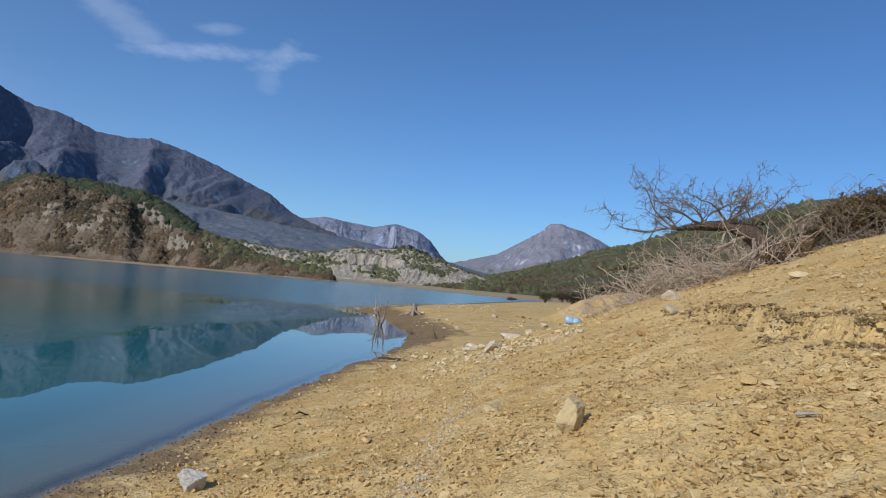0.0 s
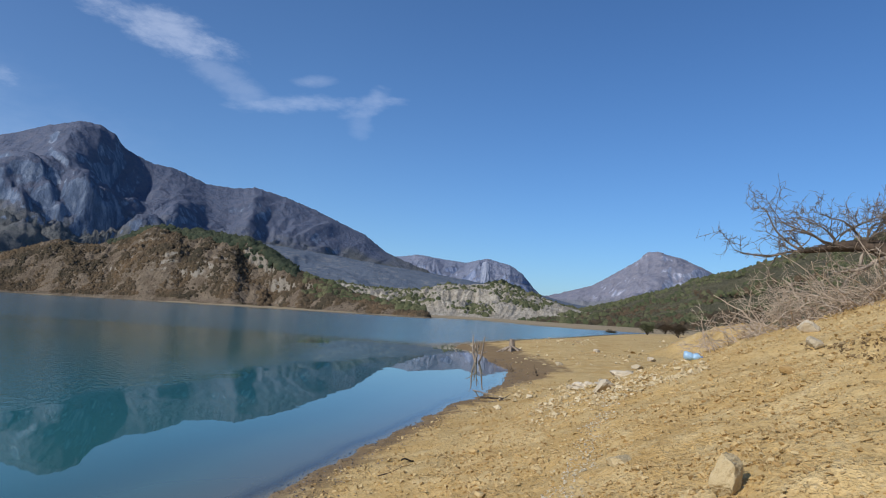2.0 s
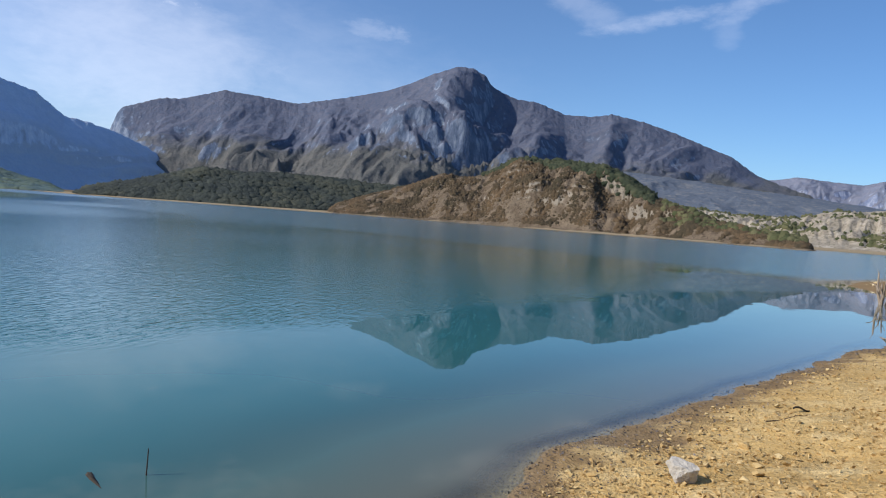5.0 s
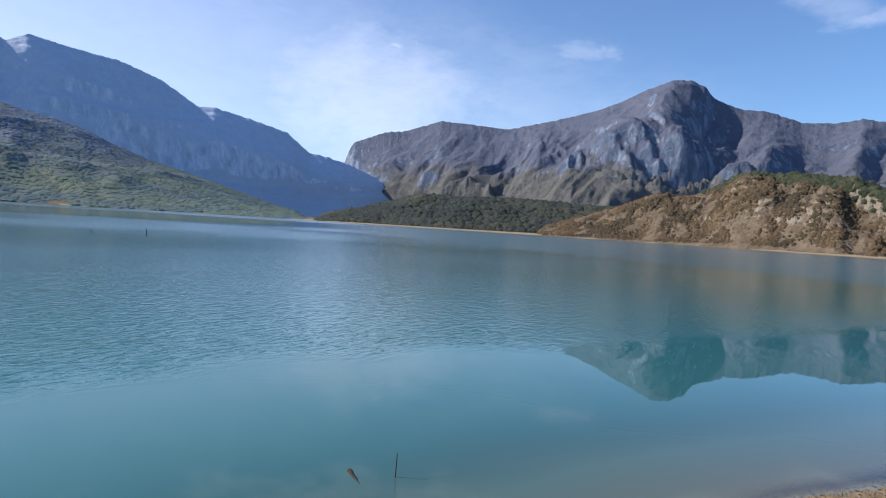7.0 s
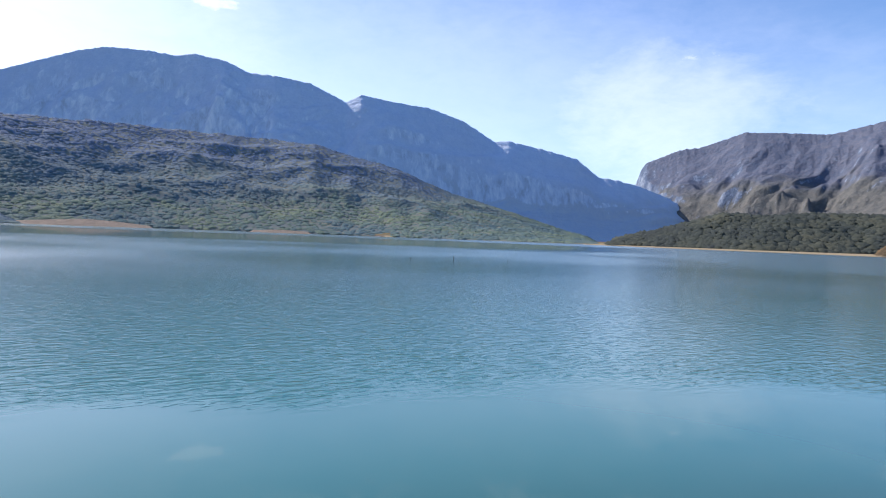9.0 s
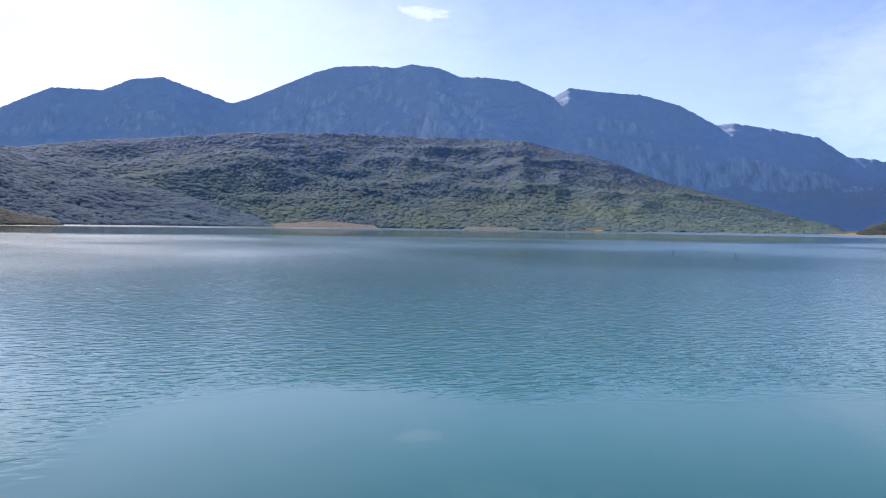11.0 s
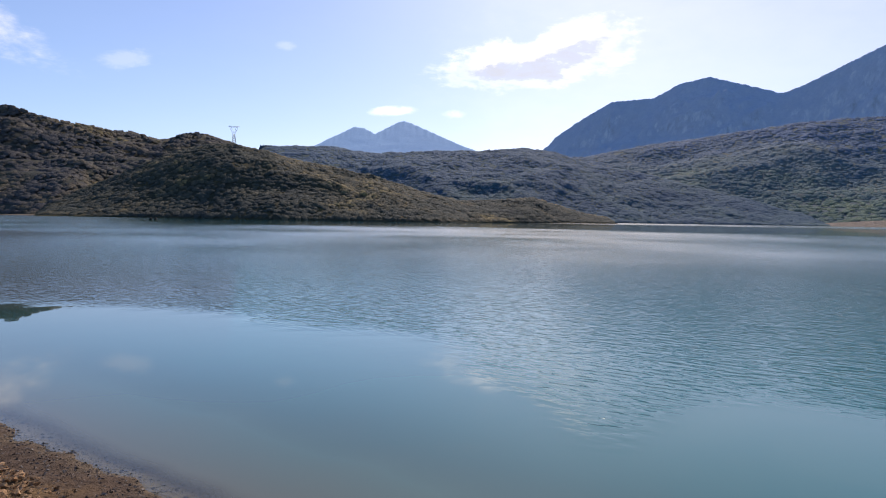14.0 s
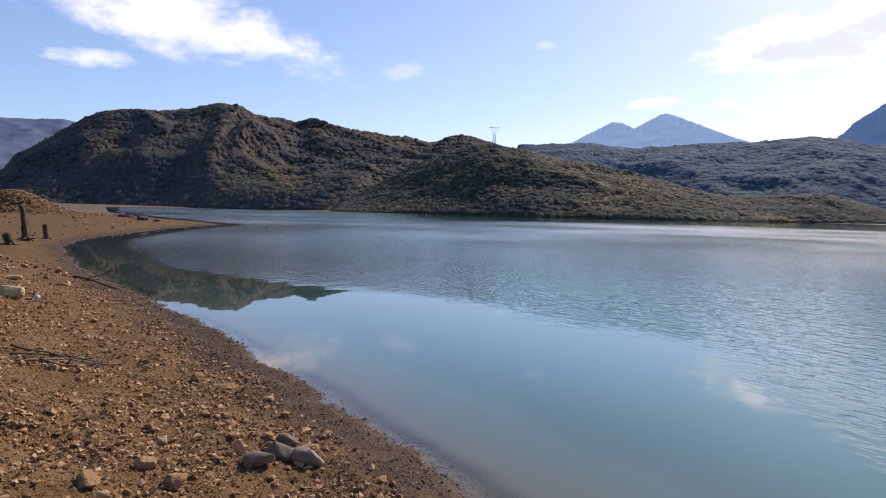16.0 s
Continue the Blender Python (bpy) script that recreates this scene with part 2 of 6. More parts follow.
def hill_height(spec, az, u):
    """Height of a hill at a heading, u = 0 at the foot, 1 at the crest, up to 2 at the back foot; also the radius."""
    pts = np.array(spec["crest"])
    order = np.argsort(pts[:, 0])
    pts = pts[order]
    el = np.interp(az, pts[:, 0], pts[:, 1])
    foot = np.interp(az, *spec["foot"]) if isinstance(spec["foot"], tuple) else spec["foot"] + 0 * az
    top = np.interp(az, *spec["top"]) if isinstance(spec["top"], tuple) else spec["top"] + 0 * az
    back = top + spec.get("behind", 0.35) * top
    r = np.where(u <= 1, foot + (top - foot) * u, top + (back - top) * (u - 1))
    size, seed = spec.get("grain", 0.12) * np.mean(top), spec.get("seed", 0)
    jag = spec.get("jag", 0.03)
    hc = 2.2 + top * np.tan(np.radians(el)) * (1 + jag * crest_noise(az, top, size * 0.25, seed + 5) * smooth(0.82, 1.0, u))
    prof = np.where(u <= 1, np.interp(u, *spec["profile"]), 1 - smooth(1.0, 2.0, u) * 1.05)
    a = np.radians(az)
    px, py = -np.sin(a) * r / size + seed, np.cos(a) * r / size + seed * 0.7
    gully = ridged(px + 0.25 * fbm(px * 1.3, py * 1.3, 2), py, spec.get("octaves", 5)) - 0.6
    lat = a * top / (size * 0.2)
    tall_v = prof * hc / (size * 0.2) * 0.7
    rib = ridged(lat + 0.8 * tall_v + seed + 0.5 * fbm(px * 2, py * 2, 2), tall_v + 0.6 * fbm(lat * 0.7, tall_v * 0.7, 2), 5) - 0.6
    env = np.clip(u * 3, 0, 1) * np.clip((1 - u) * 3.2, 0, 1) ** 0.8
    z = hc * (prof + env * (spec.get("rough", 0.10) * gully + spec.get("ribs", 0.0) * rib))
    if "ledges" in spec:
        layer = z / (hc * 0.11) + 0.9 * fbm(px * 2.2, py * 2.2, 3) + az * 0.06
        z = z + hc * spec["ledges"] * env * (smooth(0.0, 0.3, layer % 1.0) - (layer % 1.0)) * (0.4 + smooth(-0.2, 0.4, fbm(px * 3 + 8, py * 3, 2)) * 1.6)
    for az0, wide, u0, drop in spec.get("scars", ()):
        rim = u0 + 0.05 * fbm(az * 2.3, az * 0 + seed, 3)
        z = z - hc * drop * np.exp(-(((az - az0) / wide) ** 4)) * smooth(rim, rim - 0.05, u) * smooth(0.02, 0.2, u) * (1 + 0.5 * rib)
    if "canopy" in spec:
        tall, wide = spec["canopy"]
        cx, cy = -np.sin(a) * r / wide, np.cos(a) * r / wide
        crown = 2.2 * np.abs(perlin(cx + seed, cy)) + 1.3 * np.abs(perlin(cx * 2.1 + 5, cy * 2.1 + seed)) + 0.5 * perlin(cx * 5, cy * 5)
        z = z + tall * (crown - 0.5) * np.clip(u * 12, 0, 1) * (0.6 + 0.5 * fbm(cx * 0.17, cy * 0.17, 2))
    edge = np.minimum(smooth(pts[0, 0], pts[0, 0] + spec.get("fade", 1.0), az), smooth(pts[-1, 0], pts[-1, 0] - spec.get("fade", 1.0), az))
    foot_z = spec.get("foot_z", -1.5)
    return np.where(u < 1e-6, foot_z, np.maximum(z * edge, foot_z * (1 - u) - 4 * (1 - edge))), r


STEEP = ([0, 0.15, 0.35, 0.52, 0.60, 0.70, 0.77, 0.9, 1.0], [0, 0.05, 0.15, 0.28, 0.38, 0.69, 0.77, 0.90, 1.0])
SLOPE = ([0, 0.2, 0.45, 0.7, 0.9, 1.0], [0, 0.10, 0.32, 0.63, 0.90, 1.0])


def massif_height(spec, az, u):
    """Height and radius of a great mountain: gullied lower slopes, a broken belt of cliffs and a rounder top."""
    pts = np.array(sorted(spec["crest"]))
    top = np.interp(az, *spec["top"]) if isinstance(spec["top"], tuple) else spec["top"] + 0 * az
    foot = np.interp(az, *spec["foot"]) if isinstance(spec["foot"], tuple) else spec["foot"] + 0 * az
    r = np.where(u <= 1, foot + (top - foot) * u, top + spec.get("behind", 0.35) * top * (u - 1))
    a, seed, size = np.radians(az), spec["seed"], spec["grain"]
    el = np.interp(az, pts[:, 0], pts[:, 1]) + spec.get("jag", 0.05) * fbm(az * 2.2, az * 0 + seed, 4, 0.55) * smooth(0.9, 1.0, u)
    hc = 2.2 + top * np.tan(np.radians(el))
    crag = np.clip(np.interp(az, *spec["crags"]) + 0.5 * fbm(a * top / size * 0.6 + 5, r / size * 0.6, 2), 0, 1)
    rise = crag * np.interp(u, *STEEP) + (1 - crag) * np.interp(u, *SLOPE)
    tall = (rise * hc * 1.5 + r * 0.25) / size
    lat, deep = a * top / size + 0.55 * tall + seed, tall + seed * 0.3
    wx = lat + 0.40 * fbm(lat * 0.8, deep * 0.8, 3)
    wy = deep + 0.40 * fbm(lat * 0.8 + 7, deep * 0.8 + 3, 3)
    env = smooth(0, 0.25, u) * np.clip((1 - u) * 5.5, 0, 1)
    uu = u + env * (0.075 * fbm(wx * 0.9, wy * 0.9, 4) + 0.025 * fbm(wx * 4, wy * 3.0, 3))
    prof = crag * np.interp(uu, *STEEP) + (1 - crag) * np.interp(uu, *SLOPE)
    prof = np.where(u <= 1, prof, 1 - smooth(1.0, 2.0, u) * 1.05)
    gully = ridged(wx, wy, 6) - 0.75
    belt = np.exp(-(((prof - 0.52) / 0.2) ** 2)) * crag
    rib = ridged(wx * 5.5 + 0.8 * fbm(wx * 3, wy * 3, 2), wy * 4.0, 4) - 0.75
    z = hc * (prof + env * (spec["rough"] * gully * (0.25 + 0.95 * smooth(0.25, 0.55, u)) + spec["ribs"] * rib * (0.25 + belt)))
    for az0, lean, wl, wr, amp in spec.get("spurs", ()):
        d = az - az0 - lean * (1 - u) + 0.55 * wr * fbm(wx * 0.9 + 3, wy * 1.2, 4)
        w = np.where(d > 0, wl, wr)
        z = z + hc * amp * env * (np.maximum(1 - np.sqrt((d / w) ** 2 + 0.012) * 1.0, 0) - 0.35)
    edge = np.minimum(smooth(pts[0, 0], pts[0, 0] + spec.get("fade", 1.0), az), smooth(pts[-1, 0], pts[-1, 0] - spec.get("fade", 1.0), az))
    return np.where(u < 1e-6, -1.5, np.maximum(z * edge, -1.5 * (1 - u) - 4 * (1 - edge))), r


SMOOTH = ([0, 0.25, 0.55, 0.8, 1.0], [0, 0.3, 0.66, 0.9, 1.0])
EVEN = ([0, 0.3, 0.7, 1.0], [0, 0.25, 0.68, 1.0])
CLIFF = ([0, 0.25, 0.5, 0.62, 0.70, 0.82, 1.0], [0, 0.12, 0.29, 0.41, 0.57, 0.76, 1.0])
TWIN_CREST = [(166, 3.5), (161.8, 6.04), (160.3, 6.83), (158, 7.97), (157.2, 7.9), (156.2, 7.4), (154.1, 8.5), (153.6, 8.6), (152.9, 8.4), (151.2, 7.69), (148.6, 6.6), (147.4, 6.2), (142, 4)]


# An even slope keeps the twin peaks flat in tone, as haze would.
def even_face(crest, foot, slope):
    """Crest distances that make the whole near side one even slope."""
    pts = sorted(crest)
    return [p[0] for p in pts], [foot * slope / (slope - math.tan(radians(p[1]))) for p in pts]


# crests as (heading, elevation seen from the bank) with distances in metres
HILLS = {
    "north_mountain": dict(crest=[(70, 5.2), (68.9, 5.73), (67.5, 6.84), (64.5, 8.06), (62.5, 8.35), (59.5, 9.4), (57, 9.3), (53.4, 9.0), (49.2, 9.95), (45.6, 10.9), (43.8, 11.6), (41.7, 12.6), (39.5, 13.4), (38.1, 13.36),
                                  (36.9, 12.74), (36.2, 11.84), (34.2, 10.99), (32.1, 10.74), (29.6, 9.81), (27.3, 9.74), (25.5, 9.99), (22.9, 9.4), (20.4, 8.58), (17.3, 7.31), (15.8, 6.72), (13.7, 5.23), (11, 4.2), (7, 3.0)],
                           foot=([50, 58, 66, 72], [1300, 1450, 2300, 2800]), top=([0, 40, 60, 80], [3300, 2900, 3200, 3500]), massif=True, rough=0.075, ribs=0.020, crags=([7, 14, 18, 30, 33, 44, 50, 58, 70], [0.9, 1.0, 0.9, 0.7, 1.0, 1.0, 0.45, 0.5, 0.9]),
                           spurs=[(39.5, 9, 8, 6, 0.24), (50, 5, 4, 3, 0.07), (58, 4, 4, 4, 0.09), (64, 2, 3, 3, 0.08), (31.0, 3.5, 2.6, 2.2, 0.10), (25.4, 1.5, 2, 1.5, 0.11), (19.0, 1.8, 1.8, 1.3, 0.08)], jag=0.10, seed=3, grain=430.0, step=0.10, rings=160, fade=3),
    "north_talus": dict(crest=[(30, 5.2), (26, 5.3), (23, 5.1), (18, 4.6), (13.5, 4.05), (6.3, 3.2), (4.5, 2.9), (0, 2.3), (-3, 1.6), (-7, 0.9)], foot=1300.0, top=2000.0, profile=EVEN, rough=0.09, canopy=(2.0, 30.0), jag=0.02, seed=28, grain=0.12, step=0.14, rings=70, fade=2, behind=0.12),
    "far_mesa": dict(crest=[(16, 4.2), (13.7, 4.9), (12.3, 4.98), (10.8, 5.24), (8.9, 4.99), (6.5, 4.74), (4.5, 5.21), (2.4, 4.71), (1.3, 4.0), (0.2, 2.73), (-1.5, 1.2), (-4, 0.6)],
                     foot=3100.0, top=4100.0, massif=True, crags=([-4, 16], [1.0, 1.0]), rough=0.09, ribs=0.05, jag=0.05, seed=9, spurs=[(5.2, 0.3, 2, 0.7, 0.12), (10, 1, 2, 1.5, 0.08)], grain=300.0, step=0.06, rings=110, fade=1.5, behind=0.1),
    "mesa_buttress": dict(crest=[(5.3, 3.6), (4.95, 4.75), (4.6, 5.0), (4.3, 4.75), (4.0, 3.6)], foot=3250.0, top=3660.0, profile=CLIFF, rough=0.03, ribs=0.05, jag=0.02, seed=19, grain=0.03, step=0.03, rings=40, fade=0.3, behind=0.04, foot_z=60.0),
    "far_peak": dict(crest=[(4, 1.0), (358.1 - 360, 2.39), (-4.9, 3.26), (-7.8, 5.01), (-9.5, 6.05), (-10.7, 6.22), (-12.3, 5.83), (-14.3, 4.85), (-18, 3.4), (-24, 2.5), (-32, 2.0)],
                     foot=2300.0, top=4000.0, massif=True, crags=([-32, 4], [0.35, 0.35]), rough=0.10, ribs=0.035, jag=0.07, seed=14, spurs=[(-9.5, 3, 4, 3, 0.14), (-13, -1, 2, 3, 0.08)], grain=420.0, step=0.08, rings=120, fade=3, behind=0.12),
    "west_mountain": dict(crest=[(142.5, 5.4), (140.6, 6.6), (140.1, 7.26), (137.7, 8.86), (135.3, 10.21), (131.8, 10.4), (129.8, 11.46), (127.5, 11.88), (124.7, 11.05), (122.1, 10.23), (120.6, 10.74), (117.9, 12.0), (115, 13.3), (113.1, 13.86),
                                 (110, 14.05), (108.1, 13.95), (106.6, 14.3), (104.1, 14.05), (102.2, 13.3), (99.9, 13.27), (97, 12.93), (93.8, 11.55), (92.5, 12.3), (89.4, 11.81), (86.3, 11.46), (83.2, 10.44), (80.3, 8.69), (79.1, 8.82),
                                 (76, 8.14), (73, 7.34), (71, 5.74), (69.8, 5.6), (67.6, 5.05), (65.3, 4.11), (63, 2.81), (61, 1.0)],
                          foot=([60, 66, 75, 90, 100, 113, 130, 145], [2700, 2400, 2050, 1780, 1740, 1990, 2160, 2360]), top=([60, 66, 75, 90, 100, 145], [3000, 2850, 2600, 2300, 2250, 2900]), massif=True, crags=([61, 84, 95, 110, 142], [0.75, 0.65, 0.4, 0.05, 0.0]), rough=0.040, ribs=0.016, jag=0.09, seed=21, spurs=[(92, -2, 3, 5, 0.06), (79, -2, 3, 4, 0.06), (104, 0, 5, 6, 0.05), (127, 0, 6, 4, 0.08)], grain=400.0, step=0.11, rings=130, fade=1.5),
    "west_foothills": dict(crest=[(146, 5.20), (138, 5.50), (130, 6.80), (119.9, 7.90), (112.5, 8.10), (103.9, 8.00), (96.3, 7.70), (89.2, 6.00), (84, 4.00), (78.8, 2.50), (73.8, 1.00), (70, 0.05)],
                           foot=([60, 72, 90, 120, 150], [780, 800, 880, 860, 760]), top=([60, 75, 100, 120, 145], [1350, 1450, 1600, 1280, 1150]), octaves=3, canopy=(2.0, 46.0), profile=EVEN, rough=0.08, jag=0.02, seed=33, grain=0.20, step=0.16, rings=100, fade=2),
    "south_west_hills": dict(crest=[(168, 5.75), (166.3, 5.91), (159.8, 6.15), (156.7, 5.70), (151.6, 5.95), (146.6, 6.05), (142.8, 6.35), (140.4, 6.05), (137.1, 4.95), (132, 3.95), (126, 2.4), (121, 0.9), (118, 0.05)],
                             foot=([116, 124, 140, 170], [770, 700, 620, 560]), top=([116, 126, 140], [800, 860, 880]), octaves=3, canopy=(2.0, 40.0), profile=EVEN, rough=0.095, jag=0.02, seed=41, grain=0.22, step=0.2, rings=80, fade=2),
    "west_beach": dict(crest=[(119.5, 0.02), (118, 0.14), (116.5, 0.25), (114.2, 0.4), (112.3, 0.3), (110.6, 0.13), (109.3, 0.02)], foot=790.0, top=868.0, profile=EVEN, rough=0.10, jag=0.02, seed=49, grain=0.05, step=0.08, rings=24, fade=0.4, foot_z=-0.3, behind=0.03),
    "west_cove": dict(crest=[(101.8, 0.02), (100.6, 0.08), (99.4, 0.13), (97.8, 0.08), (96.4, 0.02)], foot=820.0, top=884.0, profile=EVEN, rough=0.10, jag=0.02, seed=52, grain=0.05, step=0.08, rings=20, fade=0.4, foot_z=-0.3, behind=0.03),
    "twin_peaks": dict(crest=TWIN_CREST, foot=3000.0, top=even_face(TWIN_CREST, 3000.0, 0.42), profile=([0, 1], [0, 1]), rough=0.006, jag=0.008, seed=47, grain=0.06, step=0.1, rings=60, fade=0.5, behind=0.02),
    "south_hill": dict(crest=[(222, 0.75), (214, 1.05), (209, 1.55), (207.6, 2.15), (206.7, 3.39), (204.9, 4.57), (202.2, 6.41), (200.7, 6.95), (196.6, 7.45), (192.2, 8.20), (189.9, 7.80), (187.1, 7.50), (185.6, 7.05), (184.2, 7.20), (182.2, 6.70), (178.2, 6.13), (174.1, 5.85), (170.6, 6.25), (166, 5.35), (160, 2.75)],
                       foot=([155, 180, 195, 222], [420, 425, 500, 620]), top=([155, 175, 190, 205, 222], [900, 850, 720, 700, 800]), octaves=3, canopy=(0.8, 18.0), profile=SMOOTH, rough=0.13, jag=0.02, seed=55, grain=0.15, step=0.18, rings=80, fade=2),
    "headland_hill": dict(crest=[(183, 0.20), (182.1, 0.65), (177.1, 2.95), (174.1, 4.50), (171.1, 5.55), (168.5, 5.95), (166.5, 5.60), (164, 5.0), (161, 4.5), (158, 3.8), (156.5, 3.65), (154, 2.8), (151.4, 2.1), (148.7, 1.5), (145, 1.6), (142, 1.95), (139.5, 1.2), (137.5, 0.55), (134.5, 0.05)],
                          foot=([134, 140, 150, 165, 185], [440, 410, 335, 325, 385]), top=([134, 140, 150, 168, 185], [500, 480, 440, 470, 500]), octaves=3, canopy=(0.7, 14.0), profile=SMOOTH, rough=0.11, jag=0.02, seed=61, grain=0.18, step=0.18, rings=60, fade=1),
    "far_south_ridge": dict(crest=[(225, 5.0), (212, 6.0), (207.7, 6.11), (205.6, 6.24), (203.4, 6.36), (196, 5)], foot=2600.0, top=3800.0, profile=EVEN, rough=0.08, jag=0.02, seed=66, grain=0.08, step=0.2, rings=50, fade=2, behind=0.1),
    "scrub_hill": dict(scars=[(24.8, 1.6, 0.70, 0.16), (22.6, 1.3, 0.55, 0.20), (30.0, 1.2, 0.30, 0.05), (37.5, 2.0, 0.40, 0.06), (42.0, 1.6, 0.5, 0.07), (20.0, 1.0, 0.6, 0.16)], crest=[(50.5, 0.2), (46.7, 1.55), (42.7, 2.85), (40.4, 3.9), (38, 3.75), (36, 4.3), (34, 5.4), (32, 5.65), (29, 5.65), (25.9, 5.3), (23.6, 4.3), (21.3, 2.95), (18.7, 2.0), (15.6, 1.1), (12.6, 0.55), (9.2, 0.1)],
                       foot=([8, 15, 25, 36, 52], [262, 306, 366, 430, 540]), top=([8, 15, 25, 36, 52], [285, 350, 440, 520, 600]), canopy=(1.1, 6.0), profile=([0, 0.10, 0.3, 0.6, 0.8, 1.0], [0, 0.06, 0.34, 0.66, 0.88, 1.0]), rough=0.13, ribs=0.05, ledges=0.03, jag=0.03, seed=71, grain=0.13, step=0.09, rings=130, fade=1, foot_z=-0.5),
    "pale_badland_hill": dict(crest=[(24, 2.0), (21.8, 2.6), (13.7, 1.97), (10.7, 2.01), (8.8, 2.53), (4.2, 2.9), (3.3, 3.2), (1.5, 2.59), (-1.5, 1.68), (-3.9, 1.02), (-8, 0.6)],
                              foot=([-8, 0, 10, 24], [330, 380, 400, 470]), top=([-8, 0, 10, 24], [470, 560, 600, 640]), profile=EVEN, rough=0.13, ribs=0.11, jag=0.02, seed=78, grain=0.10, step=0.08, rings=110, fade=1, foot_z=0.0),
    "wooded_island_hill": dict(crest=[(70.5, 0.05), (68.1, 0.75), (65.7, 1.30), (60.9, 2.75), (58.1, 2.60), (54, 2.80), (50, 2.75), (46.5, 2.55), (44, 2.55), (38, 2.15)],
                               foot=([40, 58, 72], [640, 610, 700]), top=([40, 58, 72], [800, 780, 800]), canopy=(1.2, 20.0), profile=SMOOTH, rough=0.08, jag=0.02, seed=83, grain=0.12, step=0.2, rings=50, fade=1.5),
    "east_hill": dict(crest=[(1, 0.40), (-3, 0.85), (-7, 1.95), (-11, 3.12), (-13.8, 4.23), (-16.7, 4.90), (-20.3, 6.32), (-24.7, 7.21), (-29.5, 8.90), (-32.5, 9.33), (-40, 9.20), (-55, 7.80), (-70, 5.80)],
                      foot=([-70, -30, -10, 1], [175, 200, 255, 340]), top=([-70, -30, -12, 1], [420, 480, 620, 700]), canopy=(1.6, 5.0), profile=EVEN, rough=0.10, jag=0.03, seed=90, grain=0.16, step=0.14, rings=90, fade=2, foot_z=0.0),
}
# -- end of terrain maths --


# ---- materials ----
def material(name):
    m = bpy.data.materials.new(name)
    m.use_nodes = True
    return m, Nodes(m.node_tree)


def finish(n, colour, rough=0.9, bump=None, strength=0.4, dist=0.02, spec=0.3, **more):
    p = n.add("ShaderNodeBsdfPrincipled", Roughness=rough, **more)
    n.put(p, "Base Color", (*colour, 1.0) if isinstance(colour, tuple) and len(colour) == 3 else colour)
    n.put(p, "Specular IOR Level", spec)
    if bump is not None:
        n.put(p, "Normal", n.add("ShaderNodeBump", Strength=strength, Distance=dist, Height=bump).outputs[0])
    n.add("ShaderNodeOutputMaterial", Surface=p)
    return p


def place(n):
    return n.add("ShaderNodeNewGeometry").outputs["Position"]


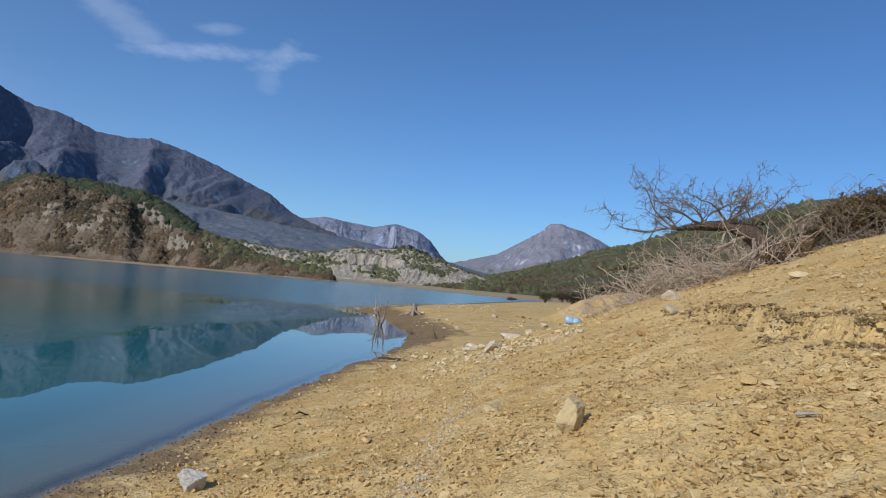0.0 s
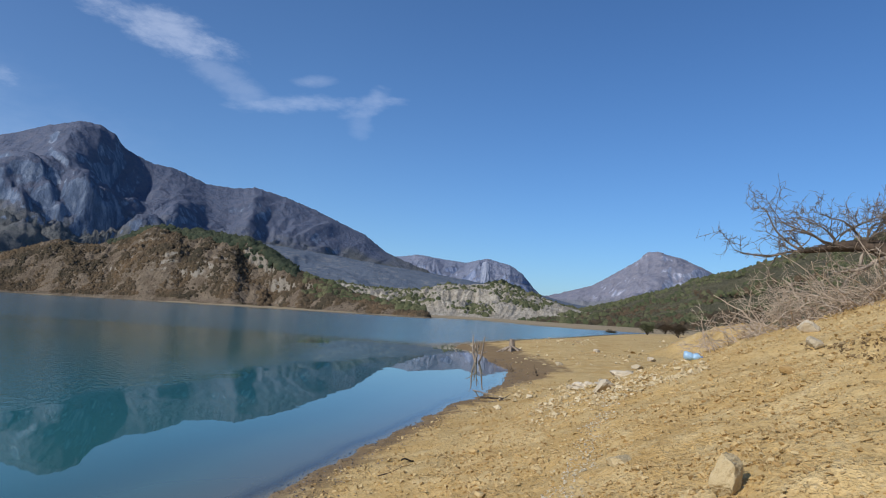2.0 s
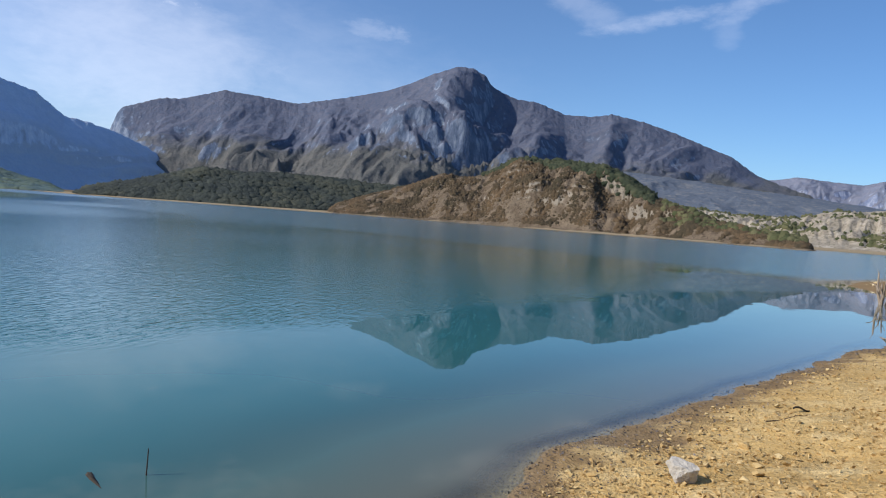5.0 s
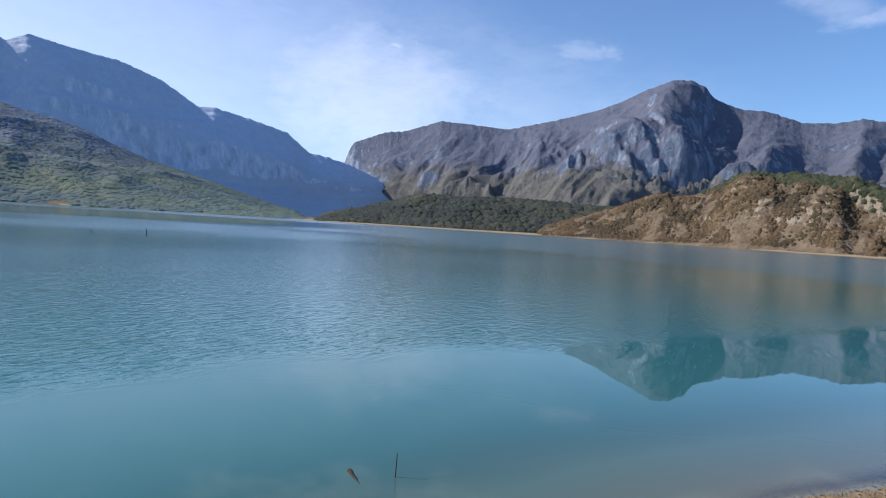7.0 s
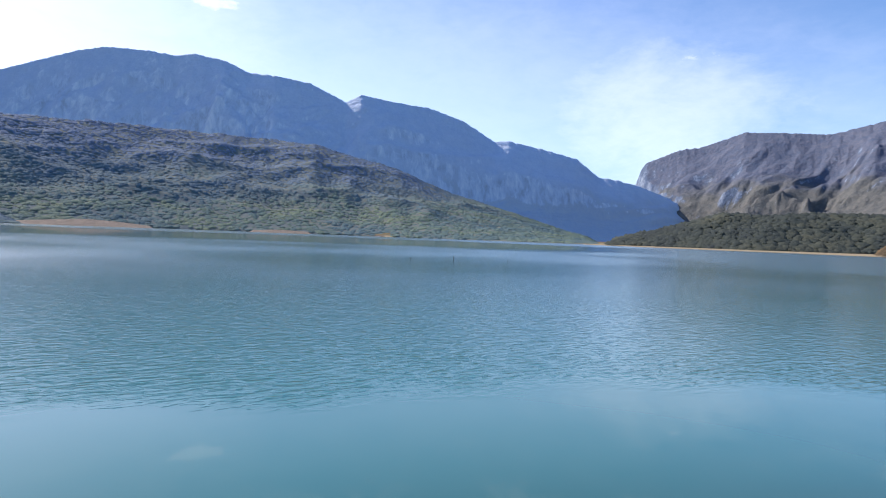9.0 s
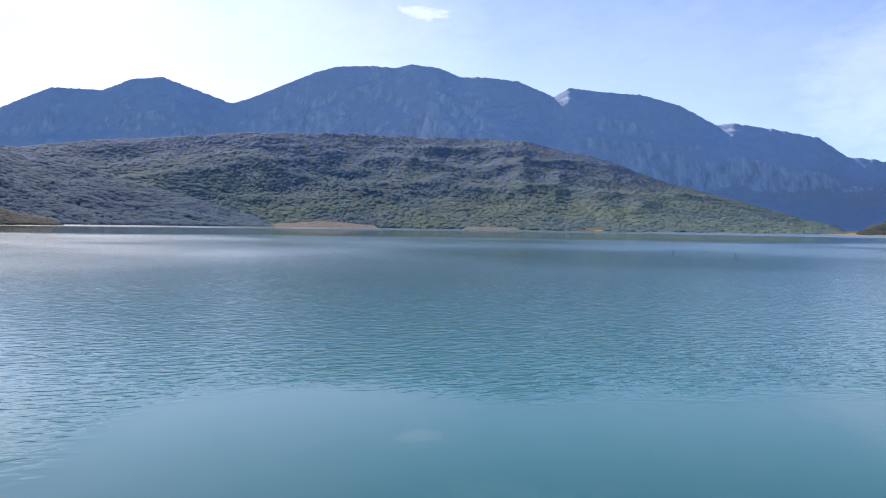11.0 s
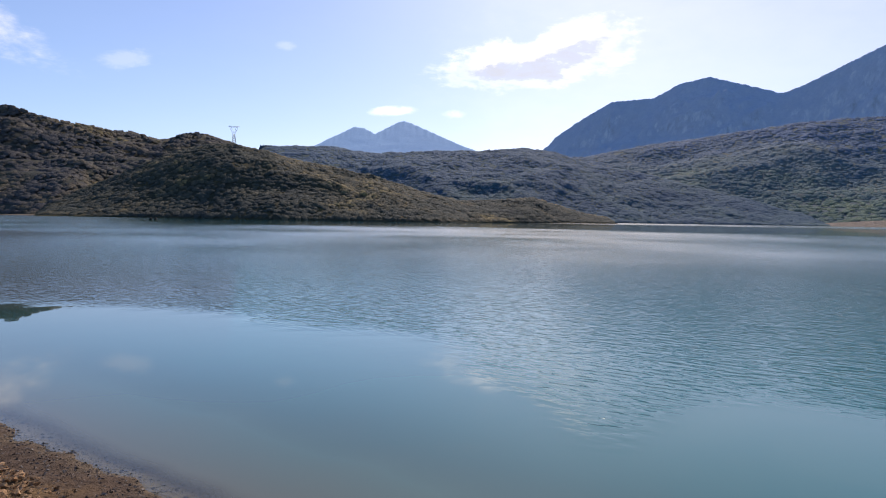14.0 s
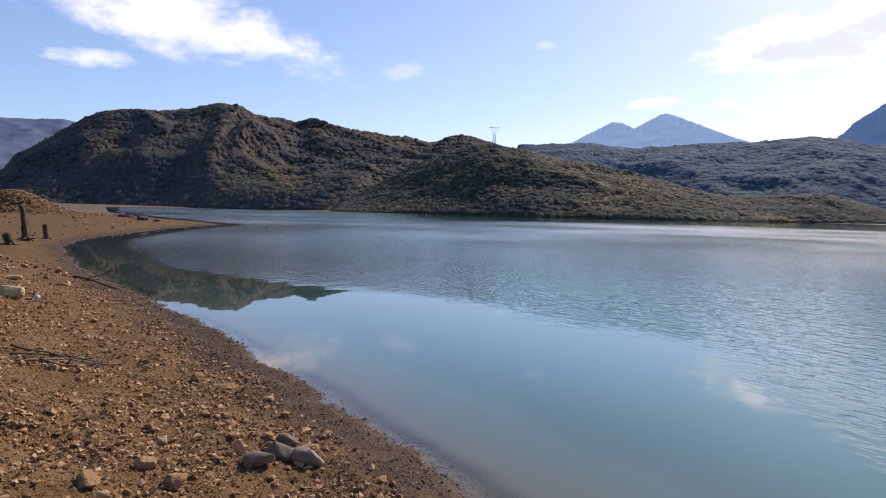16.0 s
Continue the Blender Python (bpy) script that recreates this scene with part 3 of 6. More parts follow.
def soil_material():
    m, n = material("bank_soil")
    pos = place(n)
    z = n.add("ShaderNodeSeparateXYZ", Vector=pos).outputs[2]
    broad = n.noise(pos, 0.35, 5, 0.6)
    mid = n.noise(pos, 2.3, 6, 0.62)
    grit = n.noise(pos, 28.0, 6, 0.7)
    col = n.ramp(broad, (0.3, (0.44, 0.285, 0.098)), (0.5, (0.53, 0.36, 0.135)), (0.7, (0.58, 0.42, 0.18)))
    col = n.mix(n.step(mid, 0.42, 0.72), col, (0.61, 0.455, 0.21))
    col = n.mix(n.math("MULTIPLY", n.step(grit, 0.5, 0.75), 0.55), col, (0.52, 0.43, 0.27))
    # Hollows of the grit bump get crevice shade in the colour.
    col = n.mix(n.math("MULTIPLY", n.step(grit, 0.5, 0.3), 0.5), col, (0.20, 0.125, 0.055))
    # Southern soil: its own reddish brown, plus backlit shade put into the colour.
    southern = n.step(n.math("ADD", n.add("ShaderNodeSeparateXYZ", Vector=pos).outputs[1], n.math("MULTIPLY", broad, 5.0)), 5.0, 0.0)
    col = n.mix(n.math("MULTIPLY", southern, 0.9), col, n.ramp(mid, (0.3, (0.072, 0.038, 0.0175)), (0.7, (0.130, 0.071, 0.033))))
    damp = n.math("ADD", z, n.math("MULTIPLY", n.math("SUBTRACT", mid, 0.5), 0.22))
    damp = n.math("SUBTRACT", damp, n.math("MULTIPLY", n.step(n.add("ShaderNodeSeparateXYZ", Vector=pos).outputs[1], 19.0, 27.0), 0.22))
    wet = n.step(damp, n.math("MULTIPLY_ADD", southern, 0.06, 0.12), 0.03)
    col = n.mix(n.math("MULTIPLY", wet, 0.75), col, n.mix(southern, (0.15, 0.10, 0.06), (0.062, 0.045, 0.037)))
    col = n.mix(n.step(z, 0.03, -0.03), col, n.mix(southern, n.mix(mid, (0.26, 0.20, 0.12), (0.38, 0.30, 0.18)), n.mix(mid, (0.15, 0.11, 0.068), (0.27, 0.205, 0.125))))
    far = n.math("MULTIPLY", n.step(z, 1.0, 2.2), n.step(n.add("ShaderNodeVectorMath", {"operation": "LENGTH"}, i0=pos).outputs["Value"], 120.0, 220.0))
    col = n.mix(far, col, n.ramp(broad, (0.35, (0.10, 0.085, 0.04)), (0.6, (0.2, 0.15, 0.08))))
    shore = n.math("MULTIPLY", n.step(z, 2.2, 1.2), n.step(n.add("ShaderNodeVectorMath", {"operation": "LENGTH"}, i0=pos).outputs["Value"], 90.0, 200.0))
    col = n.mix(n.math("MULTIPLY", shore, 0.85), col, n.ramp(mid, (0.35, (0.20, 0.165, 0.105)), (0.65, (0.34, 0.285, 0.19))))
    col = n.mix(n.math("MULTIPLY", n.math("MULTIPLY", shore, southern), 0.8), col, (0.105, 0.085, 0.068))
    height = n.math("ADD", n.math("MULTIPLY", grit, 0.5), n.math("MULTIPLY", mid, 1.2))
    clods = n.noise(pos, 11.0, 5, 0.65, 0.4)
    height = n.math("ADD", height, n.math("MULTIPLY", n.step(clods, 0.45, 0.7), 0.9))
    loose = n.step(n.noise(pos, 1.3, 4, 0.6), 0.38, 0.6)
    warp = n.mix(0.06, pos, n.add("ShaderNodeTexNoise", Vector=pos, Scale=9.0, Detail=3.0).outputs["Color"])
    for scale, deep in ((19.0, 0.7), (46.0, 0.6)):
        cell = n.add("ShaderNodeTexVoronoi", Vector=warp, Scale=scale)
        lump = n.math("MULTIPLY", n.step(cell.outputs["Distance"], 0.62, 0.12), n.add("ShaderNodeSeparateXYZ", Vector=cell.outputs["Color"]).outputs[0])
        height = n.math("ADD", height, n.math("MULTIPLY", n.math("MULTIPLY", lump, deep), n.math("ADD", 0.25, loose)))
        col = n.mix(n.math("MULTIPLY", n.math("MULTIPLY", lump, loose), 0.6), col, n.mix(1.0, col, (1.28, 1.3, 1.38), "MULTIPLY"))
    finish(n, col, 0.95, height, 0.65, 0.028, 0.1)
    return m


def stone_material(name, a, b, c):
    """Broken limestone: colour varies from piece to piece, with a dusty grain."""
    m, n = material(name)
    pos = place(n)
    each = n.math("FRACT", n.math("ADD", n.add("ShaderNodeNewGeometry").outputs["Random Per Island"], n.add("ShaderNodeObjectInfo").outputs["Random"]))
    col = n.ramp(each, (0.1, a), (0.5, b), (0.95, c))
    grain = n.noise(pos, 45.0, 6, 0.7)
    blot = n.noise(pos, 9.0, 4, 0.6)
    col = n.mix(n.math("MULTIPLY", n.step(grain, 0.45, 0.75), 0.4), col, c)
    col = n.mix(n.math("MULTIPLY", n.step(blot, 0.55, 0.7), 0.35), col, a)
    finish(n, col, 0.92, n.math("ADD", grain, n.math("MULTIPLY", blot, 1.6)), 0.8, 0.018, 0.2)
    return m


def wood_material(name, dark, pale, scale=14.0):
    m, n = material(name)
    pos = n.add("ShaderNodeTexCoord").outputs["Object"]
    g = n.noise(n.mapped(pos, (1, 1, 0.25)), scale, 6, 0.65, 0.3)
    col = n.ramp(g, (0.3, dark), (0.7, pale))
    finish(n, col, 0.85, g, 0.6, 0.01, 0.2)
    return m


def leaf_material(name, *stops, size=0.6, stand=0.0, high=None):
    """Foliage: each tuft differs a little; with stand, whole patches of trees differ as well; high: haze blue mixed in
    above a height.
    """
    m, n = material(name)
    each = n.add("ShaderNodeNewGeometry").outputs["Random Per Island"]
    g = n.noise(place(n), size, 5, 0.7)
    mixv = n.math("ADD", n.math("MULTIPLY", each, 0.65), n.math("MULTIPLY", g, 0.35))
    if stand:
        kinds = n.noise(place(n), 1.0 / stand, 5, 0.62, 0.3)
        mixv = n.math("ADD", n.math("MULTIPLY", mixv, 0.42), n.math("MULTIPLY", n.step(kinds, 0.3, 0.7), 0.58))
    col = n.ramp(mixv, *stops)
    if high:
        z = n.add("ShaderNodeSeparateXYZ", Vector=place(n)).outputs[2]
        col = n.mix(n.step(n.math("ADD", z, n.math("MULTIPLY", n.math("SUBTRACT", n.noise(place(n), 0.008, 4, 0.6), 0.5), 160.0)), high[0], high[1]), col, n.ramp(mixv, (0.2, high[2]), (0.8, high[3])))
    finish(n, col, 0.9, n.noise(place(n), size * 2.5, 4, 0.7), 0.9, 0.6, 0.1)
    return m


def rock_face_material(name, rock_a, rock_b, wood_a, wood_b, low_a, low_b, low, cover, size, relief=0.7):
    """Mountain side: bare woods above, scrub on the lower slopes, limestone on the steep parts; haze is in the colours
    passed.
    """
    m, n = material(name)
    geo = n.add("ShaderNodeNewGeometry")
    pos = geo.outputs["Position"]
    up = n.add("ShaderNodeSeparateXYZ", Vector=geo.outputs["Normal"]).outputs[2]
    z = n.add("ShaderNodeSeparateXYZ", Vector=pos).outputs[2]
    big = n.noise(pos, 2.6 / size, 6, 0.6, 0.3)
    mid = n.noise(pos, 12.0 / size, 7, 0.68)
    lines = n.noise(n.mapped(pos, (1, 1, 0.30)), 16.0 / size, 6, 0.68, 0.4)
    trees = n.noise(pos, 0.11, 4, 0.7)
    steep = n.math("ADD", n.math("SUBTRACT", 1.0, up), n.math("ADD", n.math("MULTIPLY", n.math("SUBTRACT", lines, 0.5), 0.55), n.math("MULTIPLY", n.math("SUBTRACT", big, 0.5), 0.55)))
    steep = n.math("SUBTRACT", steep, n.math("MULTIPLY", n.step(z, low * 0.85, low * 0.55), 0.25))
    woods = n.ramp(n.math("ADD", n.math("MULTIPLY", mid, 0.55), n.math("MULTIPLY", trees, 0.45)), (0.38, wood_a), (0.62, wood_b))
    scrub = n.ramp(n.math("ADD", n.math("MULTIPLY", mid, 0.6), n.math("MULTIPLY", trees, 0.4)), (0.36, low_a), (0.64, low_b))
    woods = n.mix(n.step(n.math("ADD", z, n.math("MULTIPLY", n.math("SUBTRACT", big, 0.5), low)), low * 1.15, low * 0.75), woods, scrub)
    rock = n.ramp(lines, (0.34, tuple(0.72 * c for c in rock_a)), (0.5, rock_a), (0.68, rock_b))
    col = n.mix(n.step(steep, cover, cover + 0.14), woods, rock)
    height = n.math("ADD", n.math("MULTIPLY", mid, 1.0), n.math("ADD", n.math("MULTIPLY", lines, 0.5), n.math("MULTIPLY", trees, 0.30)))
    finish(n, col, 0.95, height, relief, size * 0.05, 0.05)
    return m


def badland_material(name, soil_a, soil_b, pale, scrub, cover):
    m, n = material(name)
    geo = n.add("ShaderNodeNewGeometry")
    pos = geo.outputs["Position"]
    up = n.add("ShaderNodeSeparateXYZ", Vector=geo.outputs["Normal"]).outputs[2]
    big, mid, fine_n = n.noise(pos, 0.022, 5, 0.6), n.noise(pos, 0.11, 6, 0.66), n.noise(pos, 0.6, 5, 0.7)
    col = n.ramp(mid, (0.32, soil_a), (0.66, soil_b))
    col = n.mix(n.step(n.math("ADD", n.math("SUBTRACT", 1.0, up), n.math("MULTIPLY", n.math("SUBTRACT", big, 0.5), 1.0)), cover, cover + 0.18), col, pale)
    col = n.mix(n.math("MULTIPLY", n.step(fine_n, 0.52, 0.64), 0.75), col, scrub)
    finish(n, col, 0.95, n.math("ADD", mid, fine_n), 0.9, 1.6, 0.05)
    return m


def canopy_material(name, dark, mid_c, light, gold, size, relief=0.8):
    """Closed woodland seen from far off: crowns of slightly different greens and autumn golds, bluer where haze is
    painted in.
    """
    m, n = material(name)
    pos = place(n)
    big, crown, fine_n = n.noise(pos, 0.35 / size, 4, 0.6), n.noise(pos, 1.3 / size, 5, 0.7), n.noise(pos, 6.0 / size, 4, 0.7)
    col = n.ramp(n.math("ADD", n.math("MULTIPLY", crown, 0.65), n.math("MULTIPLY", big, 0.35)), (0.36, dark), (0.5, mid_c), (0.64, light))
    col = n.mix(n.math("MULTIPLY", n.step(n.math("ADD", n.math("MULTIPLY", big, 0.6), n.math("MULTIPLY", crown, 0.4)), 0.53, 0.63), 0.7), col, gold)
    finish(n, col, 0.95, n.math("ADD", crown, n.math("MULTIPLY", fine_n, 0.5)), relief, size * 0.35, 0.05)
    return m


def water_material():
    """Turquoise, slightly silty reservoir water; clear enough at the very edge to show the bed."""
    m, n = material("lake_water")
    pos = place(n)
    murk = n.add("ShaderNodeAttribute", {"attribute_name": "murk"}).outputs["Fac"]
    wind = n.add("ShaderNodeAttribute", {"attribute_name": "wind"}).outputs["Fac"]
    patch = n.noise(n.mapped(pos, (0.05, 0.02, 0.05)), 1.0, 4, 0.6)
    along = n.mapped(pos, (1, 1, 1), (0, 0, radians(-28)))
    waves = n.noise(n.mapped(along, (1.0, 0.38, 1.0)), 7.4, 2, 0.45, 0.4)
    small = n.noise(n.mapped(n.mapped(pos, (1, 1, 1), (0, 0, radians(-8))), (1.0, 0.45, 1.0)), 15.0, 3, 0.55, 0.3)
    swell = n.noise(pos, 0.9, 2, 0.4)
    rip = n.math("MULTIPLY", n.math("ADD", n.math("MULTIPLY", waves, 0.0245), n.math("MULTIPLY", small, 0.0022)), n.math("MULTIPLY", wind, n.math("ADD", 0.55, patch)))
    height = n.math("ADD", rip, n.math("MULTIPLY", swell, 0.0012))
    bump = n.add("ShaderNodeBump", Strength=1.0, Distance=1.0, Height=height).outputs[0]
    deep = n.mix(n.step(n.noise(pos, 0.03, 3, 0.5), 0.3, 0.7), (0.030, 0.148, 0.148), (0.039, 0.168, 0.165))
    tint = n.ramp(murk, (0.0, (0.14, 0.125, 0.085)), (0.55, (0.076, 0.138, 0.118)), (1.0, (0.0, 0.0, 0.0)))
    body = n.mix(n.step(murk, 0.5, 1.0), tint, deep)
    body = n.mix(n.add("ShaderNodeAttribute", {"attribute_name": "mud"}).outputs["Fac"], body, (0.047, 0.058, 0.042))
    under = n.add("ShaderNodeBsdfDiffuse", Color=body)
    clear = n.add("ShaderNodeBsdfTransparent", Color=(0.85, 0.9, 0.85, 1.0))
    column = n.add("ShaderNodeMixShader", i0=n.step(murk, 0.0, 0.22), i1=clear, i2=under)
    gloss = n.add("ShaderNodeBsdfGlossy", {"distribution": "GGX"}, Color=(1, 1, 1, 1), Roughness=n.math("ADD", 0.015, n.math("MULTIPLY", wind, n.math("ADD", 0.06, n.math("MULTIPLY", 0.13, n.step(n.add("ShaderNodeVectorMath", {"operation": "LENGTH"}, i0=pos).outputs["Value"], 6.0, 45.0))))), Normal=bump)
    facing = n.add("ShaderNodeLayerWeight", Blend=0.5, Normal=bump).outputs["Facing"]
    fres = n.math("MULTIPLY_ADD", n.math("POWER", facing, 5.0), 0.98, 0.02)
    chop = n.math("MULTIPLY", n.math("MINIMUM", wind, 1.0), n.step(n.add("ShaderNodeVectorMath", {"operation": "LENGTH"}, i0=pos).outputs["Value"], 10.0, 70.0))
    fres = n.math("MULTIPLY", fres, n.math("MULTIPLY_ADD", chop, -0.16, 1.0))
    n.add("ShaderNodeOutputMaterial", Surface=n.add("ShaderNodeMixShader", i0=fres, i1=column, i2=gloss))
    return m


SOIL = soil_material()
STONE = stone_material("bank_stone", (0.42, 0.28, 0.112), (0.53, 0.375, 0.16), (0.62, 0.475, 0.235))
CREAM_STONE = stone_material("cream_limestone", (0.46, 0.385, 0.25), (0.56, 0.48, 0.335), (0.66, 0.585, 0.44))
# Dark tone paints in the ledge's overhang shadow; the root clay shares it.
SHADE_AND_ROOT_CLAY = stone_material("ledge_shade_and_root_clay", (0.13, 0.088, 0.042), (0.25, 0.175, 0.083), (0.40, 0.295, 0.145))
PALE_STONE = stone_material("pale_limestone", (0.45, 0.345, 0.175), (0.57, 0.455, 0.25), (0.67, 0.56, 0.35))
# Browner southern stone, its colour also darkened for the backlit sides.
BACKLIT_BROWN_STONE = stone_material("backlit_brown_stone", (0.246, 0.139, 0.064), (0.402, 0.235, 0.112), (0.557, 0.353, 0.188))
RUNNEL_STONE = stone_material("runnel_gravel", (0.44, 0.365, 0.22), (0.53, 0.46, 0.31), (0.60, 0.54, 0.40))
GREY_STONE = stone_material("grey_stone", (0.13, 0.105, 0.075), (0.20, 0.165, 0.122), (0.28, 0.235, 0.18))
WHITE_STONE = stone_material("whitish_stone", (0.30, 0.28, 0.23), (0.42, 0.395, 0.335), (0.53, 0.505, 0.44))
DARK_STONE = stone_material("wet_pebble", (0.06, 0.05, 0.047), (0.125, 0.104, 0.092), (0.28, 0.245, 0.205))
DEAD_WOOD = wood_material("weathered_dead_wood", (0.16, 0.12, 0.085), (0.40, 0.34, 0.26))
PALE_WOOD = wood_material("bleached_twigs", (0.338, 0.260, 0.179), (0.625, 0.521, 0.390))
BARK = wood_material("dry_grey_bark", (0.09, 0.07, 0.052), (0.25, 0.205, 0.155))
DARK_WOOD = wood_material("dark_bark", (0.035, 0.025, 0.018), (0.13, 0.095, 0.065))
SOAKED_WOOD = wood_material("soaked_wood", (0.02, 0.017, 0.012), (0.07, 0.055, 0.04))
WATER = water_material()
# Blue haze is mixed into the rock, wood and scrub colours here.
NORTH_ROCK = rock_face_material("hazed_limestone", (0.135, 0.178, 0.252), (0.300, 0.345, 0.402), (0.088, 0.115, 0.172), (0.148, 0.156, 0.194), (0.092, 0.102, 0.104), (0.165, 0.162, 0.146), 270.0, 0.40, 420.0)
# Kept pale for its sunlit face, over the same haze tint.
BUTTRESS = rock_face_material("hazed_pale_cliff", (0.24, 0.28, 0.36), (0.42, 0.44, 0.49), (0.26, 0.29, 0.36), (0.36, 0.39, 0.44), (0.2, 0.22, 0.24), (0.3, 0.3, 0.3), 10.0, 0.3, 200.0)
# Nearly uniform sky blue: the haze over the twin peaks is painted in.
TWIN_ROCK = rock_face_material("haze_blue_rock", (0.345, 0.53, 0.72), (0.37, 0.55, 0.73), (0.335, 0.52, 0.71), (0.36, 0.54, 0.72), (0.335, 0.52, 0.71), (0.36, 0.54, 0.72), 10.0, 0.6, 420.0, 0.1)
# East peak and mesa: distance haze tints these base colours too.
PEAK_ROCK = rock_face_material("hazed_pale_peak", (0.257, 0.290, 0.367), (0.567, 0.567, 0.612), (0.169, 0.186, 0.238), (0.270, 0.257, 0.279), (0.149, 0.169, 0.190), (0.257, 0.250, 0.245), 120.0, 0.24, 420.0, 0.6)
FAR_ROCK = rock_face_material("hazed_far_mountain", (0.213, 0.262, 0.376), (0.475, 0.512, 0.594), (0.156, 0.192, 0.264), (0.237, 0.243, 0.290), (0.150, 0.179, 0.218), (0.225, 0.237, 0.257), 200.0, 0.38, 420.0)
# Very pale blue base colours carry the haze on the unlit western wall.
WEST_ROCK = rock_face_material("haze_blue_mountain", (0.537, 0.624, 0.750), (0.748, 0.801, 0.864), (0.470, 0.562, 0.700), (0.573, 0.647, 0.756), (0.430, 0.508, 0.610), (0.528, 0.575, 0.622), 190.0, 0.53, 420.0, 0.5)
BEACH = badland_material("far_shore_clay", (0.190, 0.156, 0.124), (0.262, 0.218, 0.174), (0.302, 0.266, 0.221), (0.115, 0.110, 0.085), 0.6)
# Ridge and talus greens shifted to blue in place of haze.
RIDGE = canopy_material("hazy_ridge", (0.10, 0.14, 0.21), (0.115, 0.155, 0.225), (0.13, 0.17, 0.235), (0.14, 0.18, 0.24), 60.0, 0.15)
TALUS = canopy_material("hazed_talus_scrub", (0.091, 0.118, 0.159), (0.122, 0.147, 0.179), (0.165, 0.179, 0.193), (0.207, 0.211, 0.207), 14.0, 0.6)
SCRUB_SOIL = badland_material("scrubby_marl", (0.115, 0.088, 0.060), (0.215, 0.172, 0.120), (0.29, 0.26, 0.205), (0.075, 0.058, 0.040), 0.60)
PALE_SOIL = badland_material("pale_marl", (0.287, 0.253, 0.187), (0.483, 0.437, 0.351), (0.598, 0.552, 0.468), (0.127, 0.115, 0.064), 0.45)
# Foothill canopy greyed towards blue to paint in haze.
FAR_WOODS = canopy_material("hazed_far_woodland", (0.12, 0.15, 0.155), (0.15, 0.175, 0.16), (0.175, 0.19, 0.15), (0.21, 0.205, 0.145), 13.0, 0.25)
# Darker canopy copy: backlit shade and blue haze are in the colour.
DIM_WOODS = canopy_material("backlit_hazed_woodland", (0.061, 0.095, 0.110), (0.081, 0.116, 0.116), (0.098, 0.127, 0.108), (0.119, 0.137, 0.103), 11.0, 0.25)
# Farther southern canopy lighter than the headland's: haze put into the colour.
SOUTH_WOODS = canopy_material("southern_woodland", (0.055, 0.06, 0.052), (0.08, 0.078, 0.06), (0.11, 0.097, 0.064), (0.15, 0.115, 0.062), 9.0, 0.35)
HEAD_WOODS = canopy_material("headland_woodland", (0.032, 0.036, 0.028), (0.052, 0.052, 0.034), (0.078, 0.068, 0.04), (0.14, 0.105, 0.042), 7.0, 0.35)
DARK_WOODS = canopy_material("dark_evergreen_woodland", (0.04, 0.05, 0.043), (0.058, 0.07, 0.05), (0.08, 0.088, 0.055), (0.10, 0.10, 0.065), 9.0)
EAST_SOIL = badland_material("bushy_slope", (0.075, 0.075, 0.045), (0.145, 0.13, 0.08), (0.24, 0.19, 0.11), (0.055, 0.062, 0.036), 0.8)
# Both leaf colours hold a haze lift, stronger on the farther hill.
OAK = leaf_material("autumn_woodland_leaves", (0.15, (0.062, 0.065, 0.069)), (0.45, (0.093, 0.085, 0.075)), (0.7, (0.129, 0.106, 0.070)), (0.9, (0.212, 0.163, 0.070)), size=0.4, stand=70.0)
NEAR_OAK = leaf_material("headland_leaves", (0.15, (0.044, 0.052, 0.047)), (0.5, (0.070, 0.075, 0.056)), (0.72, (0.119, 0.102, 0.063)), (0.9, (0.267, 0.203, 0.082)), size=0.5, stand=45.0)
# Foothill leaves carry haze in their colour, bluer towards the top.
HAZY_OAK = leaf_material("hazed_leaves", (0.2, (0.081, 0.136, 0.150)), (0.45, (0.112, 0.166, 0.150)), (0.7, (0.135, 0.183, 0.126)), (0.9, (0.181, 0.208, 0.125)), size=0.3, stand=110.0, high=(25.0, 165.0, (0.120, 0.171, 0.249), (0.153, 0.203, 0.273)))
# Foothill leaf colours again, dimmed for backlight and blued for haze.
DIM_OAK = leaf_material("backlit_hazed_leaves", (0.2, (0.043, 0.089, 0.133)), (0.45, (0.060, 0.110, 0.144)), (0.7, (0.074, 0.127, 0.136)), (0.9, (0.100, 0.145, 0.130)), size=0.3, stand=90.0, high=(15.0, 85.0, (0.071, 0.120, 0.172), (0.091, 0.145, 0.190)))
ISLAND_OAK = leaf_material("waterside_leaves", (0.15, (0.036, 0.045, 0.044)), (0.5, (0.051, 0.061, 0.051)), (0.9, (0.078, 0.083, 0.059)), size=0.4, stand=60.0)
PINE = leaf_material("pine_foliage", (0.1, (0.03, 0.04, 0.026)), (0.5, (0.048, 0.06, 0.036)), (0.9, (0.08, 0.085, 0.05)))
RUSSET = leaf_material("dry_brush", (0.15, (0.052, 0.046, 0.03)), (0.5, (0.092, 0.07, 0.043)), (0.9, (0.16, 0.11, 0.062)), size=0.9, stand=25.0)
DRY_LEAF = leaf_material("withered_leaves", (0.1, (0.176, 0.124, 0.063)), (0.5, (0.288, 0.209, 0.102)), (0.9, (0.432, 0.318, 0.158)), size=3.0)
OLIVE = leaf_material("olive_bushes", (0.1, (0.052, 0.066, 0.030)), (0.5, (0.092, 0.101, 0.048)), (0.9, (0.144, 0.139, 0.072)))


